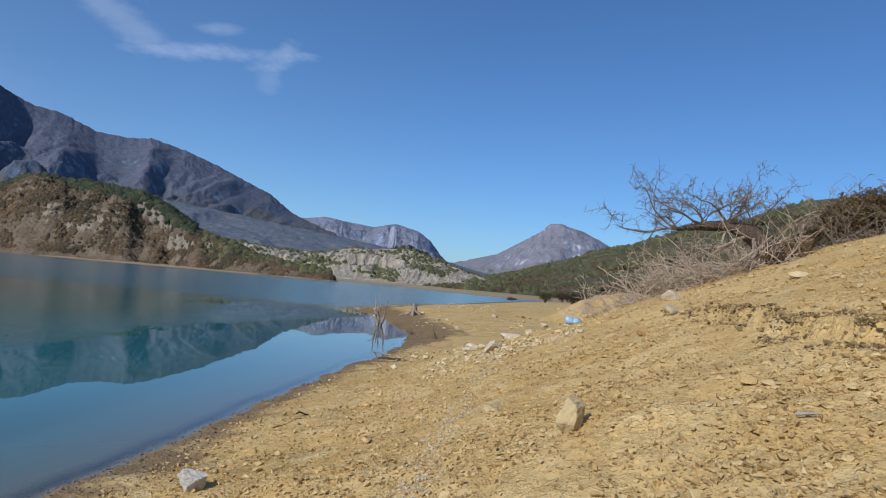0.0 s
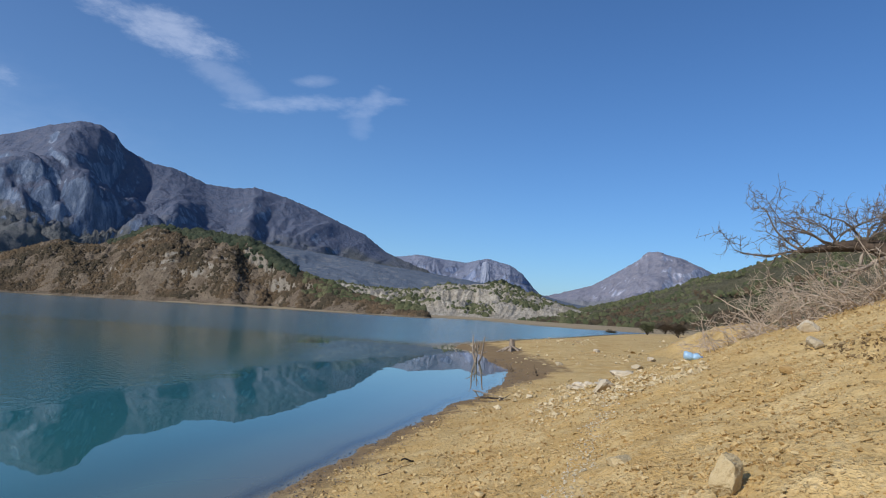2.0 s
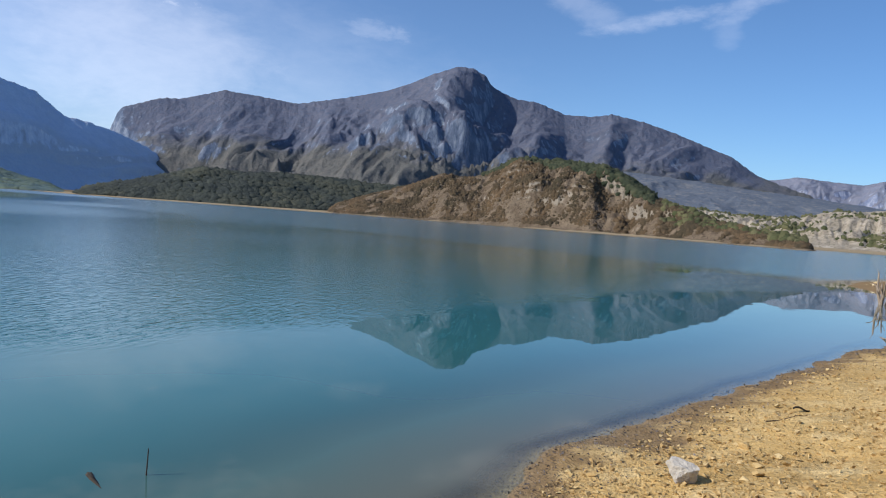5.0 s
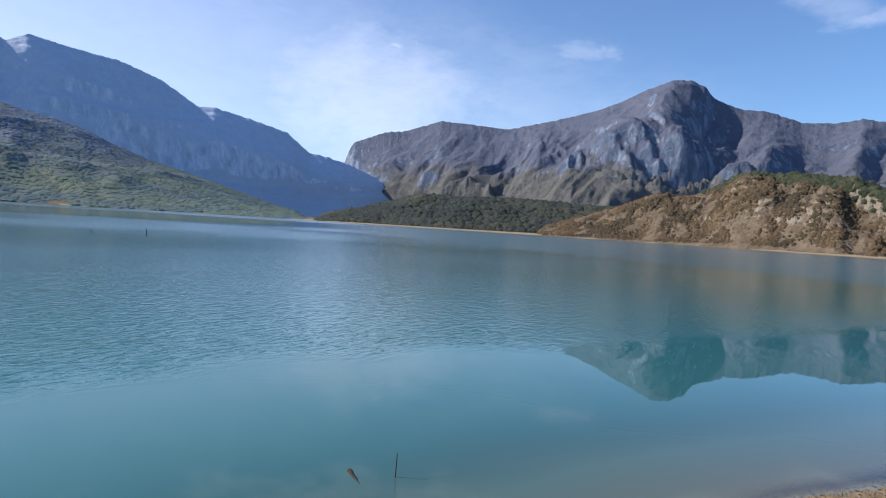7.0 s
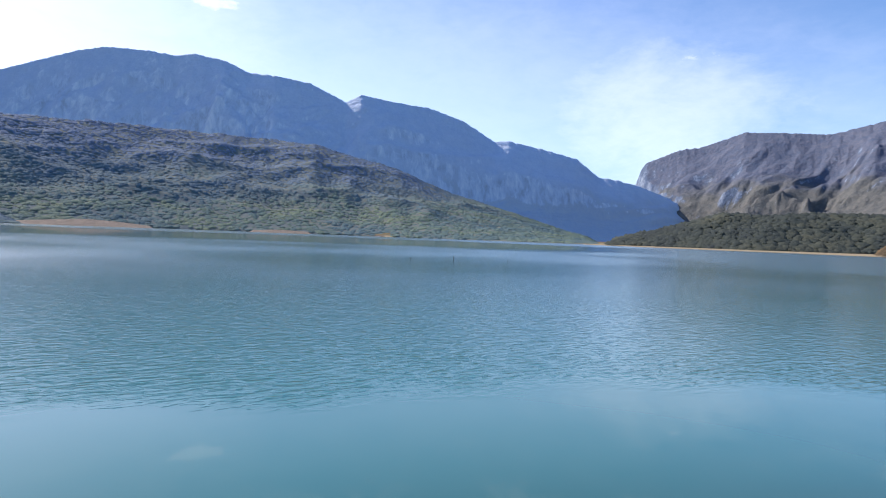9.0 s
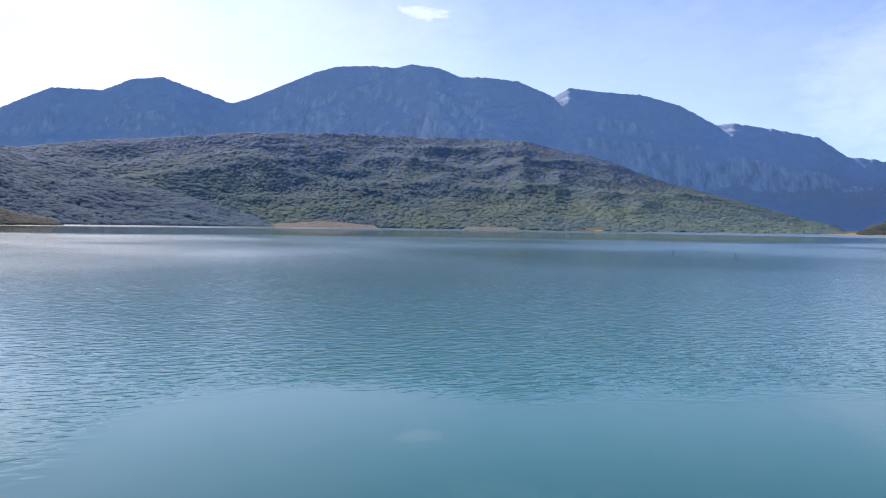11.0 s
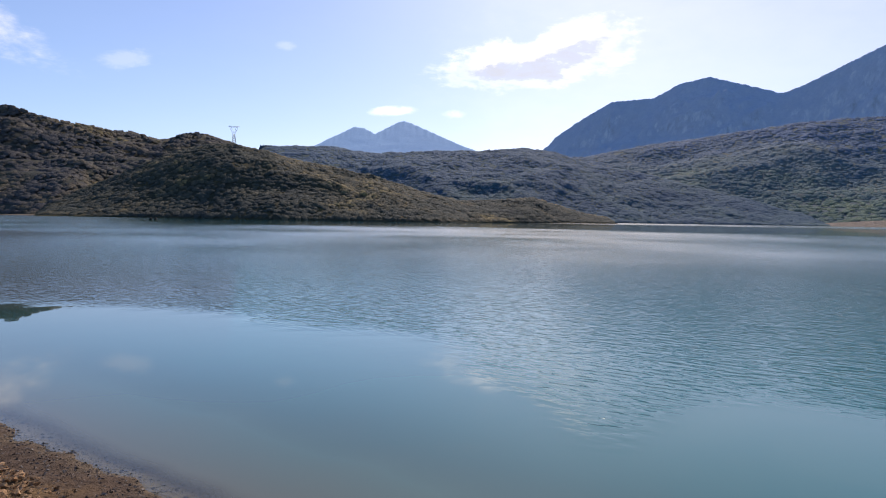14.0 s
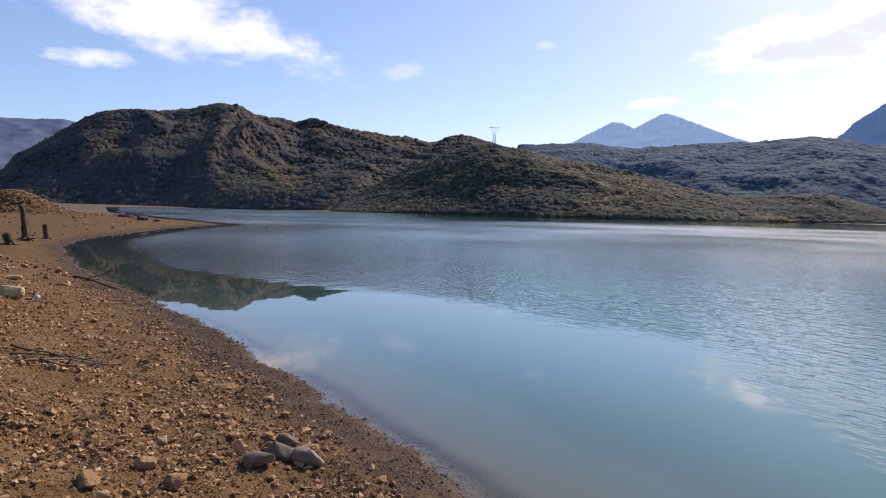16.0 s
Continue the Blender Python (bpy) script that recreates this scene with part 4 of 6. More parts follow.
# ---- mesh helpers ----
def mesh_from(name, verts, faces, mat, even=True):
    """A mesh from numpy arrays; faces is an (n, 3) or (n, 4) array."""
    verts, faces = np.asarray(verts, np.float32), np.asarray(faces, np.int32)
    me = bpy.data.meshes.new(name)
    me.vertices.add(len(verts))
    me.vertices.foreach_set("co", verts.ravel())
    k = faces.shape[1]
    me.loops.add(faces.size)
    me.loops.foreach_set("vertex_index", faces.ravel())
    me.polygons.add(len(faces))
    me.polygons.foreach_set("loop_start", np.arange(0, faces.size, k, dtype=np.int32))
    me.polygons.foreach_set("use_smooth", np.full(len(faces), even))
    me.update(calc_edges=True)
    me.materials.append(mat)
    return me


def grid_faces(rows, cols, wrap=False):
    i, j = np.meshgrid(np.arange(rows - 1), np.arange(cols if wrap else cols - 1), indexing="ij")
    a, b = i * cols + j, i * cols + (j + 1) % cols
    return np.stack([a, b, b + cols, a + cols], -1).reshape(-1, 4)


def part(name, me, parent=None, label=""):
    ob = new(name, me)
    ob.parent = parent
    return tagged(ob, label)


def empty(name, m=None):
    ob = new(name)
    ob.matrix_basis = m or Matrix.Identity(4)
    return ob


# ---- ground: bank, spits, lake bed and the land to the horizon in one sheet ----
def build_ground():
    az = np.radians(np.concatenate([np.arange(-70, 48, 0.62), np.arange(48, 150, 1.6), np.arange(150, 238, 0.68), np.arange(238, 290, 2.0)]))
    r = np.concatenate([np.geomspace(1.5, 60, 345), np.geomspace(62.5, 4900, 60)])
    R, Z = np.meshgrid(r, az, indexing="ij")
    x, y = -np.sin(Z) * R, np.cos(Z) * R
    z = ground_height(x, y)
    v = np.stack([x, y, z], -1).reshape(-1, 3)
    v = np.concatenate([v, [[0, 0, float(ground_height(np.array([0.0]), np.array([0.0]))[0])]]])
    f = grid_faces(len(r), len(az), True)[:, ::-1]
    cols = len(az)
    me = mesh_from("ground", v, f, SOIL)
    tri = bmesh.new()
    tri.from_mesh(me)
    tri.verts.ensure_lookup_table()
    for a in range(cols):
        tri.faces.new((tri.verts[len(v) - 1], tri.verts[(a + 1) % cols], tri.verts[a])).smooth = True
    bmesh.ops.recalc_face_normals(tri, faces=tri.faces)
    tri.to_mesh(me)
    tri.free()
    ob = new("ground", me)
    return tagged(ob, "ochre clay and gravel bank sloping down into the reservoir", "ground", kind="structure")


ground = build_ground()


def build_water():
    az = np.radians(np.concatenate([np.arange(-30, 50, 0.7), np.arange(50, 150, 1.4), np.arange(150, 230, 0.7), np.arange(230, 330, 5.0)]))
    r = np.concatenate([np.geomspace(0.9, 60, 90), np.geomspace(64, 1500, 44)])
    R, Z = np.meshgrid(r, az, indexing="ij")
    x, y = -np.sin(Z) * R, np.cos(Z) * R
    v = np.stack([x, y, 0 * x], -1).reshape(-1, 3)
    me = mesh_from("water", v, grid_faces(len(r), len(az), True)[:, ::-1], WATER)
    depth = np.maximum(-ground_height(v[:, 0], v[:, 1]), 0)
    off = -inland(v[:, 0], v[:, 1])
    calm = 6.3 + 1.3 * fbm(v[:, 0] * 0.22, v[:, 1] * 0.22, 3) + 0.12 * np.clip(v[:, 1] - 8, 0, 60)
    calm = np.where(v[:, 1] < -14, 6.3 - 4.0 * smooth(-14, -24, v[:, 1]), calm)
    head = np.degrees(np.arctan2(-v[:, 0], v[:, 1])) % 360
    calm = calm - 3.0 * np.exp(-(((head - 136) / 9) ** 2))
    wind = smooth(-0.4, 0.9, off - calm) * (0.75 + 0.5 * fbm(v[:, 0] * 0.03, v[:, 1] * 0.03, 3))
    wind = np.maximum(wind, smooth(40, 52, v[:, 1]) * smooth(0.2, 2.0, off))
    wind = wind * (1 - 0.26 * np.exp(-(((head - 140) / 14) ** 2)))
    sheltered = (1 - smooth(48, 88, head)) + smooth(250, 280, head)
    wind = wind * (1 - 0.30 * sheltered * smooth(14, 40, np.hypot(v[:, 0], v[:, 1])))
    far_r = np.hypot(v[:, 0], v[:, 1]) * (1 + 0.25 * fbm(v[:, 0] * 0.006, v[:, 1] * 0.006, 2))
    lull = smooth(130, 180, far_r) * (1 - smooth(320, 430, far_r)) * smooth(62, 75, head) * (1 - smooth(170, 182, head))
    wind = wind * (1 - 0.88 * lull)
    for key, val in (("murk", 1 - np.exp(-depth * 2.3)), ("wind", np.clip(wind, 0, 1.2)), ("mud", smooth(-9, -22, v[:, 1]) * (1 - smooth(4, 24, off)) * (head > 168))):
        me.attributes.new(key, "FLOAT", "POINT").data.foreach_set("value", val.astype(np.float32))
    ob = new("water", me)
    return tagged(ob, "turquoise reservoir water, glassy near the bank and rippled farther out", "water", kind="structure")


water = build_water()


# ---- hills and mountains ----
def build_hill(key, name, label, mat):
    spec = HILLS[key]
    pts = [p[0] for p in spec["crest"]]
    az = np.arange(min(pts), max(pts) + 1e-6, spec["step"])
    u = np.concatenate([np.linspace(0, 1, spec["rings"]), np.linspace(1.1, 2.0, 10)])
    U, Z = np.meshgrid(u, az, indexing="ij")
    z, r = (massif_height if "massif" in spec else hill_height)(spec, Z, U)
    a = np.radians(Z)
    v = np.stack([-np.sin(a) * r, np.cos(a) * r, z], -1).reshape(-1, 3)
    ob = new(name, mesh_from(name, v, grid_faces(len(u), len(az))[:, ::-1], mat))
    return tagged(ob, label, "shore" if "beach" in name else "mountain" if "mountain" in name or "peak" in name or "mesa" in name or "ridge" in name else "hill", kind="structure")


build_hill("north_mountain", "mountain_north", "long limestone mountain with pale cliffs and bare woods, tinted blue for haze", NORTH_ROCK)
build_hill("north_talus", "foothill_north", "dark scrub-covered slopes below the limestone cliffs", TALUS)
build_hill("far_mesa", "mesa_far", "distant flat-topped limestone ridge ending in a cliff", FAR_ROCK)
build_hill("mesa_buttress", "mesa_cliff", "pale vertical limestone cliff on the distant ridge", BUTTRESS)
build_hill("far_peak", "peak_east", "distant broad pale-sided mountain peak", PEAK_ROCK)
build_hill("west_mountain", "mountain_west", "high mountain wall with a notched crest, coloured pale blue for haze", WEST_ROCK)
build_hill("twin_peaks", "peak_twin", "pair of distant pointed peaks, coloured haze blue", TWIN_ROCK)
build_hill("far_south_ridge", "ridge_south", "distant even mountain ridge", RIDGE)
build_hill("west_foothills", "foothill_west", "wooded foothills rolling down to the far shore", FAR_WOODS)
build_hill("west_beach", "beach_west", "bare ochre clearing on the far wooded shore", BEACH)
build_hill("west_cove", "beach_cove", "small bare strip of clay on the far shore", BEACH)
build_hill("south_west_hills", "foothill_south_west", "wooded hills behind the water, coloured dim and bluish for backlight and haze", DIM_WOODS)
build_hill("south_hill", "hill_south", "rounded hill covered in dark autumn woodland", SOUTH_WOODS)
build_hill("headland_hill", "hill_headland", "dark wooded headland reaching down to the water", HEAD_WOODS)
build_hill("scrub_hill", "hill_scrub", "brown scrub-covered hill with eroded marl slopes at the shore", SCRUB_SOIL)
build_hill("pale_badland_hill", "hill_badland", "pale grey eroded marl hill with gullies", PALE_SOIL)
build_hill("wooded_island_hill", "hill_wooded", "low hill under dense dark trees at the waterside", DARK_WOODS)
build_hill("east_hill", "hill_east", "bushy green and ochre hillside behind the bank", EAST_SOIL)


# ---- woods: many small leafy clumps on the hills ----
def clump_shapes(count, rough, seed, sub=0):
    """Uneven leafy tufts as (verts, faces), about one metre across."""
    bm = bmesh.new()
    bmesh.ops.create_icosphere(bm, subdivisions=sub + 1, radius=0.5)
    base = np.array([v.co[:] for v in bm.verts])
    faces = np.array([[v.index for v in f.verts] for f in bm.faces])
    bm.free()
    rng = np.random.default_rng(seed)
    keep = faces[base[faces].mean(1)[:, 2] > -0.12]
    used, back = np.unique(keep, return_inverse=True)
    base, faces = base[used], back.reshape(keep.shape)
    return [(base * (1 + rough * (rng.random((len(base), 1)) - 0.45)) + (rng.random(base.shape) - 0.5) * rough * 0.25, faces) for _ in range(count)]


def scatter(name, shapes, pos, size, stretch, mat, seed, even=False, lie=None, soft=0.9):
    """One mesh of many small pieces: shape k at pos, scaled and turned at random; foliage takes its shading partly from the slope (lie)."""
    rng = np.random.default_rng(seed)
    n = len(pos)
    pick, turn = rng.integers(0, len(shapes), n), rng.random(n) * 6.2832
    vs, fs, ns, at = [], [], [], 0
    for k, (sv, sf) in enumerate(shapes):
        ids = np.where(pick == k)[0]
        if not len(ids):
            continue
        c, s = np.cos(turn[ids])[:, None], np.sin(turn[ids])[:, None]
        x, y, z = sv[:, 0][None], sv[:, 1][None], sv[:, 2][None]
        w = np.stack([(x * c - y * s), (x * s + y * c), z * stretch[ids][:, None] + 0 * c], -1) * size[ids][:, None, None]
        if lie is not None:
            up = lie[ids]
            t1 = np.cross(up, [0.31, 0.95, 0.0])
            t1 /= np.linalg.norm(t1, axis=1, keepdims=True)
            t2 = np.cross(up, t1)
            w = w[..., 0:1] * t1[:, None] + w[..., 1:2] * t2[:, None] + w[..., 2:3] * up[:, None]
        w = w + pos[ids][:, None, :]
        vs.append(w.reshape(-1, 3))
        if lie is not None:
            own = (w - pos[ids][:, None, :]) / (size[ids][:, None, None] * 0.5)
            ns.append((own * (1.17 - soft) + lie[ids][:, None, :] * soft).reshape(-1, 3))
        fs.append((sf[None] + (np.arange(len(ids)) * len(sv))[:, None, None] + at).reshape(-1, 3))
        at += len(ids) * len(sv)
    me = mesh_from(name, np.concatenate(vs), np.concatenate(fs), mat, even)
    if lie is not None:
        nv = np.concatenate(ns)
        me.normals_split_custom_set_from_vertices((nv / np.linalg.norm(nv, axis=1, keepdims=True)).tolist())
    return me


def shaggy_shapes(count, leaves, seed):
    """Ragged crowns: loose sprays of leaf clusters round a dome about one metre across."""
    rng = np.random.default_rng(seed)
    out = []
    for _ in range(count):
        d = rng.normal(0, 1, (leaves, 3))
        d[:, 2] = np.abs(d[:, 2]) * 0.9 - 0.15
        c = d / np.linalg.norm(d, axis=1, keepdims=True) * rng.uniform(0.22, 0.5, (leaves, 1))
        side = rng.normal(0, 1, (leaves, 3, 3))
        side -= side.mean(1, keepdims=True)
        side *= rng.uniform(0.17, 0.30, (leaves, 1, 1)) / np.linalg.norm(side, axis=2, keepdims=True)
        out.append(((c[:, None] + side).reshape(-1, 3), np.arange(leaves * 3).reshape(-1, 3)))
    return out


SHAGGY = shaggy_shapes(14, 10, 6)
TUFTS = clump_shapes(16, 0.5, 5, 0)


def wood_points(key, count, lo, hi, seed, keep=None, azs=None):
    spec = HILLS[key]
    rng = np.random.default_rng(seed)
    pts = [p[0] for p in spec["crest"]]
    a0, a1 = azs or (min(pts), max(pts))
    az, u = rng.uniform(a0, a1, count), rng.uniform(lo, hi, count)
    z, r = hill_height(spec, az, u)
    a = np.radians(az)
    p = np.stack([-np.sin(a) * r, np.cos(a) * r, z], -1)
    ok = z > 0.8
    if keep is not None:
        ok &= keep(az, u, p, rng)
    z1, r1 = hill_height(spec, az + 0.4, u)
    z2, r2 = hill_height(spec, az, u - 0.03)
    a1 = np.radians(az + 0.4)
    n = np.cross(np.stack([-np.sin(a1) * r1, np.cos(a1) * r1, z1], -1) - p, np.stack([-np.sin(a) * r2, np.cos(a) * r2, z2], -1) - p)
    n *= np.sign(n[:, 2:3]) / (np.linalg.norm(n, axis=1, keepdims=True) + 1e-9)
    return p[ok], n[ok], rng


def build_wood(name, label, key, count, lo, hi, size, mat, seed, keep=None, azs=None, tall=1.0, shapes=None, soft=0.9):
    p, lie, rng = wood_points(key, count, lo, hi, seed, keep, azs)
    n = len(p)
    s = rng.uniform(size[0], size[1], n) * rng.uniform(0.8, 1.2, n)
    st = rng.uniform(0.5, 1.0, n) * tall
    p[:, 2] += s * st * 0.05
    ob = new(name, scatter(name, shapes or TUFTS, p, s, st, mat, seed, True, lie, soft))
    return tagged(ob, label, "trees", kind="stuff")


def patchy(size, cut, seed):
    return lambda az, u, p, rng: fbm(p[:, 0] / size + seed, p[:, 1] / size, 3) + 0.25 * (rng.random(len(p)) - 0.5) > cut


build_wood("woodland", "treetops standing out of the southern woodland", "south_hill", 15000, 0.0, 1.03, (2.8, 6.2), OAK, 101, azs=(164, 212), tall=0.66, soft=0.8)
build_wood("woodland", "trees with yellowing leaves on the headland", "headland_hill", 11000, 0.0, 1.03, (1.7, 4.2), NEAR_OAK, 102, tall=0.6, soft=0.84)
build_wood("woodland", "dark treetops on the low waterside hill", "wooded_island_hill", 6000, 0.0, 1.02, (4, 8), ISLAND_OAK, 103, tall=0.85, soft=0.74)
build_wood("woodland", "woods over the western foothills, coloured bluer for haze", "west_foothills", 28000, 0.0, 1.02, (4.5, 9.0), HAZY_OAK, 104, tall=0.45, soft=0.9)
build_wood("woodland", "woods over the south-western hills, coloured dim and bluish for backlight and haze", "south_west_hills", 15000, 0.0, 1.02, (3.4, 7.2), DIM_OAK, 105, tall=0.36, soft=0.95)
build_wood("pine_wood", "dark pines along the top of the scrub hill", "scrub_hill", 12000, 0.66, 1.03, (1.8, 4.2), PINE, 106, lambda az, u, p, rng: (az > 21.5) & (az < 36.5) & (u > 0.86 - 0.2 * smooth(36, 26, az) + 0.06 * rng.random(len(az))), tall=1.5, soft=0.5)
build_wood("scrub", "russet leafless scrub on the eroded hill", "scrub_hill", 36000, 0.05, 0.98, (0.7, 2.3), RUSSET, 107, patchy(16, -0.06, 7), tall=1.3, soft=0.5)
build_wood("pine_wood", "green pines in the saddle beside the pale hill", "scrub_hill", 3600, 0.40, 1.05, (1.5, 3.6), OLIVE, 108, lambda az, u, p, rng: (az > 10) & (az < 21) & (fbm(p[:, 0] / 14, p[:, 1] / 14, 2) > -0.1), tall=1.5, soft=0.5)
build_wood("scrub", "olive bushes scattered over the pale marl hill", "pale_badland_hill", 6500, 0.02, 0.95, (1.2, 3.4), OLIVE, 109, patchy(40, 0.12, 9), tall=1.5, soft=0.5)
build_wood("pine_wood", "dark trees on top of the pale marl hill", "pale_badland_hill", 600, 0.93, 1.05, (3, 6), PINE, 110, lambda az, u, p, rng: (az > 1.5) & (az < 4.6), soft=0.75)
build_wood("scrub", "green and brown bushes on the eastern hillside", "east_hill", 8000, 0.0, 1.03, (1.0, 3.8), OLIVE, 111, patchy(30, -0.10, 11), azs=(-42, 1), tall=1.4, soft=0.55)
build_wood("scrub", "russet and brown bushes on the foot of the eastern hillside", "east_hill", 6000, 0.0, 0.45, (1.0, 3.2), RUSSET, 112, patchy(22, 0.0, 15), azs=(-42, 1), tall=1.5, soft=0.75)


# ---- small builders ----
def tube(points, radii, sides=6):
    """A tapered, closed tube along points as (verts, tri faces)."""
    pts = np.asarray(points, float)
    rad = np.asarray(radii, float)
    tang = np.gradient(pts, axis=0)
    tang /= np.linalg.norm(tang, axis=1, keepdims=True) + 1e-9
    ref = np.where(np.abs(tang[:, 2:3]) > 0.9, [[1.0, 0, 0]], [[0, 0, 1.0]])
    a = np.cross(tang, ref)
    a /= np.linalg.norm(a, axis=1, keepdims=True) + 1e-9
    b = np.cross(tang, a)
    ang = np.arange(sides) * 2 * np.pi / sides
    ring = pts[:, None] + rad[:, None, None] * (np.cos(ang)[None, :, None] * a[:, None] + np.sin(ang)[None, :, None] * b[:, None])
    n = len(pts)
    v = np.concatenate([ring.reshape(-1, 3), pts[:1], pts[-1:]])
    q = grid_faces(n, sides, True)
    f = np.concatenate([q[:, [0, 1, 2]], q[:, [0, 2, 3]]])
    k = np.arange(sides)
    caps = np.concatenate([np.stack([np.full(sides, n * sides), (k + 1) % sides, k], -1), np.stack([np.full(sides, n * sides + 1), (n - 1) * sides + k, (n - 1) * sides + (k + 1) % sides], -1)])
    return v, np.concatenate([f, caps])


def join(pieces):
    vs, fs, at = [], [], 0
    for v, f in pieces:
        vs.append(v)
        fs.append(np.asarray(f) + at)
        at += len(v)
    return np.concatenate(vs), np.concatenate(fs)


def wander(rng, start, way, length, steps, bend, sag=0.0):
    """A crooked line from start."""
    p, d = np.array(start, float), np.array(way, float)
    d /= np.linalg.norm(d)
    out = [p.copy()]
    for _ in range(steps):
        d = d + rng.normal(0, bend, 3) + [0, 0, sag]
        d /= np.linalg.norm(d)
        p = p + d * length / steps
        out.append(p.copy())
    return np.array(out)


def twiggy(rng, line, radius, depth, kids, spread, bend, shrink=0.6, lift=0.0, sides=5, out=None):
    """A branch along line with side branches, as a list of tubes."""
    out = [] if out is None else out
    taper = np.linspace(1, 0.35, len(line))
    out.append(tube(line, radius * taper, sides))
    if depth:
        length = np.linalg.norm(np.diff(line, axis=0), axis=1).sum()
        for _ in range(kids):
            i = rng.integers(1, len(line))
            way = line[i] - line[i - 1]
            way = way / np.linalg.norm(way) + rng.normal(0, spread, 3) + [0, 0, lift]
            sub = wander(rng, line[i], way, length * shrink * rng.uniform(0.6, 1.2), max(3, len(line) - 2), bend)
            twiggy(rng, sub, max(radius * taper[i] * 0.6, 0.0055), depth - 1, kids, spread, bend, shrink, lift, max(3, sides - 1), out)
    return out


def rock_shape(seed, cuts=9, sub=3, rough=0.10):
    """A broken boulder about one unit across."""
    bm = bmesh.new()
    bmesh.ops.create_icosphere(bm, subdivisions=sub, radius=0.5)
    v = np.array([p.co[:] for p in bm.verts])
    f = np.array([[p.index for p in q.verts] for q in bm.faces])
    bm.free()
    v = np.sign(v) * np.abs(v * 2) ** 0.72 * 0.5
    rng = np.random.default_rng(seed)
    for _ in range(cuts):
        nrm = rng.normal(0, 1, 3)
        nrm /= np.linalg.norm(nrm)
        over = np.maximum(v @ nrm - rng.uniform(0.24, 0.42), 0)
        v = v - over[:, None] * nrm * 0.92
    v = v * (1 + rough * (fbm(v[:, 0] * 5 + seed, v[:, 1] * 5 + v[:, 2] * 3.7, 3))[:, None])
    return v / (v.max(0) - v.min(0)), f


def chunk_shapes(count, seed, corners=9):
    """Angular little stones with few faces."""
    rng = np.random.default_rng(seed)
    out = []
    for _ in range(count):
        bm = bmesh.new()
        for _ in range(corners):
            p = rng.normal(0, 1, 3)
            bm.verts.new(p / np.linalg.norm(p) * rng.uniform(0.34, 0.55) * np.array([1.0, rng.uniform(0.6, 0.95), rng.uniform(0.45, 0.75)]))
        hull = bmesh.ops.convex_hull(bm, input=bm.verts)
        bmesh.ops.delete(bm, geom=[g for g in hull["geom_interior"] if isinstance(g, bmesh.types.BMVert)], context="VERTS")
        bmesh.ops.triangulate(bm, faces=bm.faces)
        bm.verts.index_update()
        out.append((np.array([v.co[:] for v in bm.verts]), np.array([[v.index for v in f.verts] for f in bm.faces])))
        bm.free()
    return out


def ground_at(x, y):
    return float(ground_height(np.array([x]), np.array([y]))[0])


def rock(label, x, y, w, h, mat, seed, depth=None, turn=0.0, sink=0.15, lean=0.0, group="", cuts=9, even=False):
    v, f = rock_shape(seed, cuts, 4 if w > 0.17 else 3, 0.14)
    v = v * [w, depth or w * 0.8, h]
    m = pose(x, y, ground_at(x, y) + h * (0.5 - sink), lean, 0, turn)
    ob = new("rock", mesh_from("rock", v, f, mat, even))
    ob.matrix_basis = m
    return tagged(ob, label, "rock", group)


# ---- notable rocks on the bank ----
rock("upright broken tan rock standing on the gravel slope", 0.96, 4.36, 0.20, 0.27, PALE_STONE, 19, 0.16, 35, 0.12, lean=8, cuts=16)
rock("whitish blocky boulder near the waterline", -2.0, 5.62, 0.26, 0.205, WHITE_STONE, 12, 0.20, -10, 0.12, cuts=11)
rock("pale lump of stone on the dry slope", 3.71, 10.15, 0.29, 0.19, CREAM_STONE, 13, sink=0.03)
rock("pale broken stone below a lighter lump on the slope", 3.02, 8.24, 0.17, 0.15, CREAM_STONE, 14, sink=0.08)
rock("flat pale stone lying on the upper slope", 4.83, 8.5, 0.30, 0.09, PALE_STONE, 15, 0.2, 10)
rock("flat pale slab half buried in gravel", 0.56, 5.8, 0.26, 0.08, PALE_STONE, 16, 0.22, 30, 0.3)
rock("small tan stone on the slope", 2.39, 7.35, 0.15, 0.09, STONE, 17)
rock("small angular tan stone on the clay", 2.09, 4.2, 0.12, 0.07, STONE, 18)
for i, (x, y, w, h) in enumerate([(0.83, 14.1, 0.32, 0.18), (1.05, 11.7, 0.42, 0.30), (1.96, 20.5, 0.34, 0.2), (1.49, 19.8, 0.3, 0.19), (1.57, 13.6, 0.48, 0.15), (3.4, 37.4, 0.4, 0.26), (3.9, 26.5, 0.5, 0.24), (0.9, 18.5, 0.3, 0.17),
                                  (1.9, 14.6, 0.36, 0.16), (2.1, 15.6, 0.28, 0.18), (2.4, 16.4, 0.3, 0.2), (1.3, 15.2, 0.26, 0.14), (1.7, 16.8, 0.3, 0.16), (2.8, 17.6, 0.34, 0.2), (1.2, 12.6, 0.24, 0.12), (0.7, 12.9, 0.2, 0.12), (5.2, 31, 0.5, 0.26), (1.0, 29, 0.4, 0.2)]):
    rock("pale broken stone in the scatter above the inlet", x, y, w, h, CREAM_STONE, 30 + i, None, 40 * i, 0.2, group="pale stones above the inlet")
for i, (x, y, w, h) in enumerate([(-1.93, 7.15, 0.12, 0.07), (-0.12, 7.0, 0.13, 0.06), (-0.58, 6.2, 0.12, 0.06), (-0.91, 8.95, 0.14, 0.08)]):
    rock("small tan stone lying on the gravel", x, y, w, h, STONE, 60 + i, None, 55 * i, 0.2, group="small tan stones on the gravel")
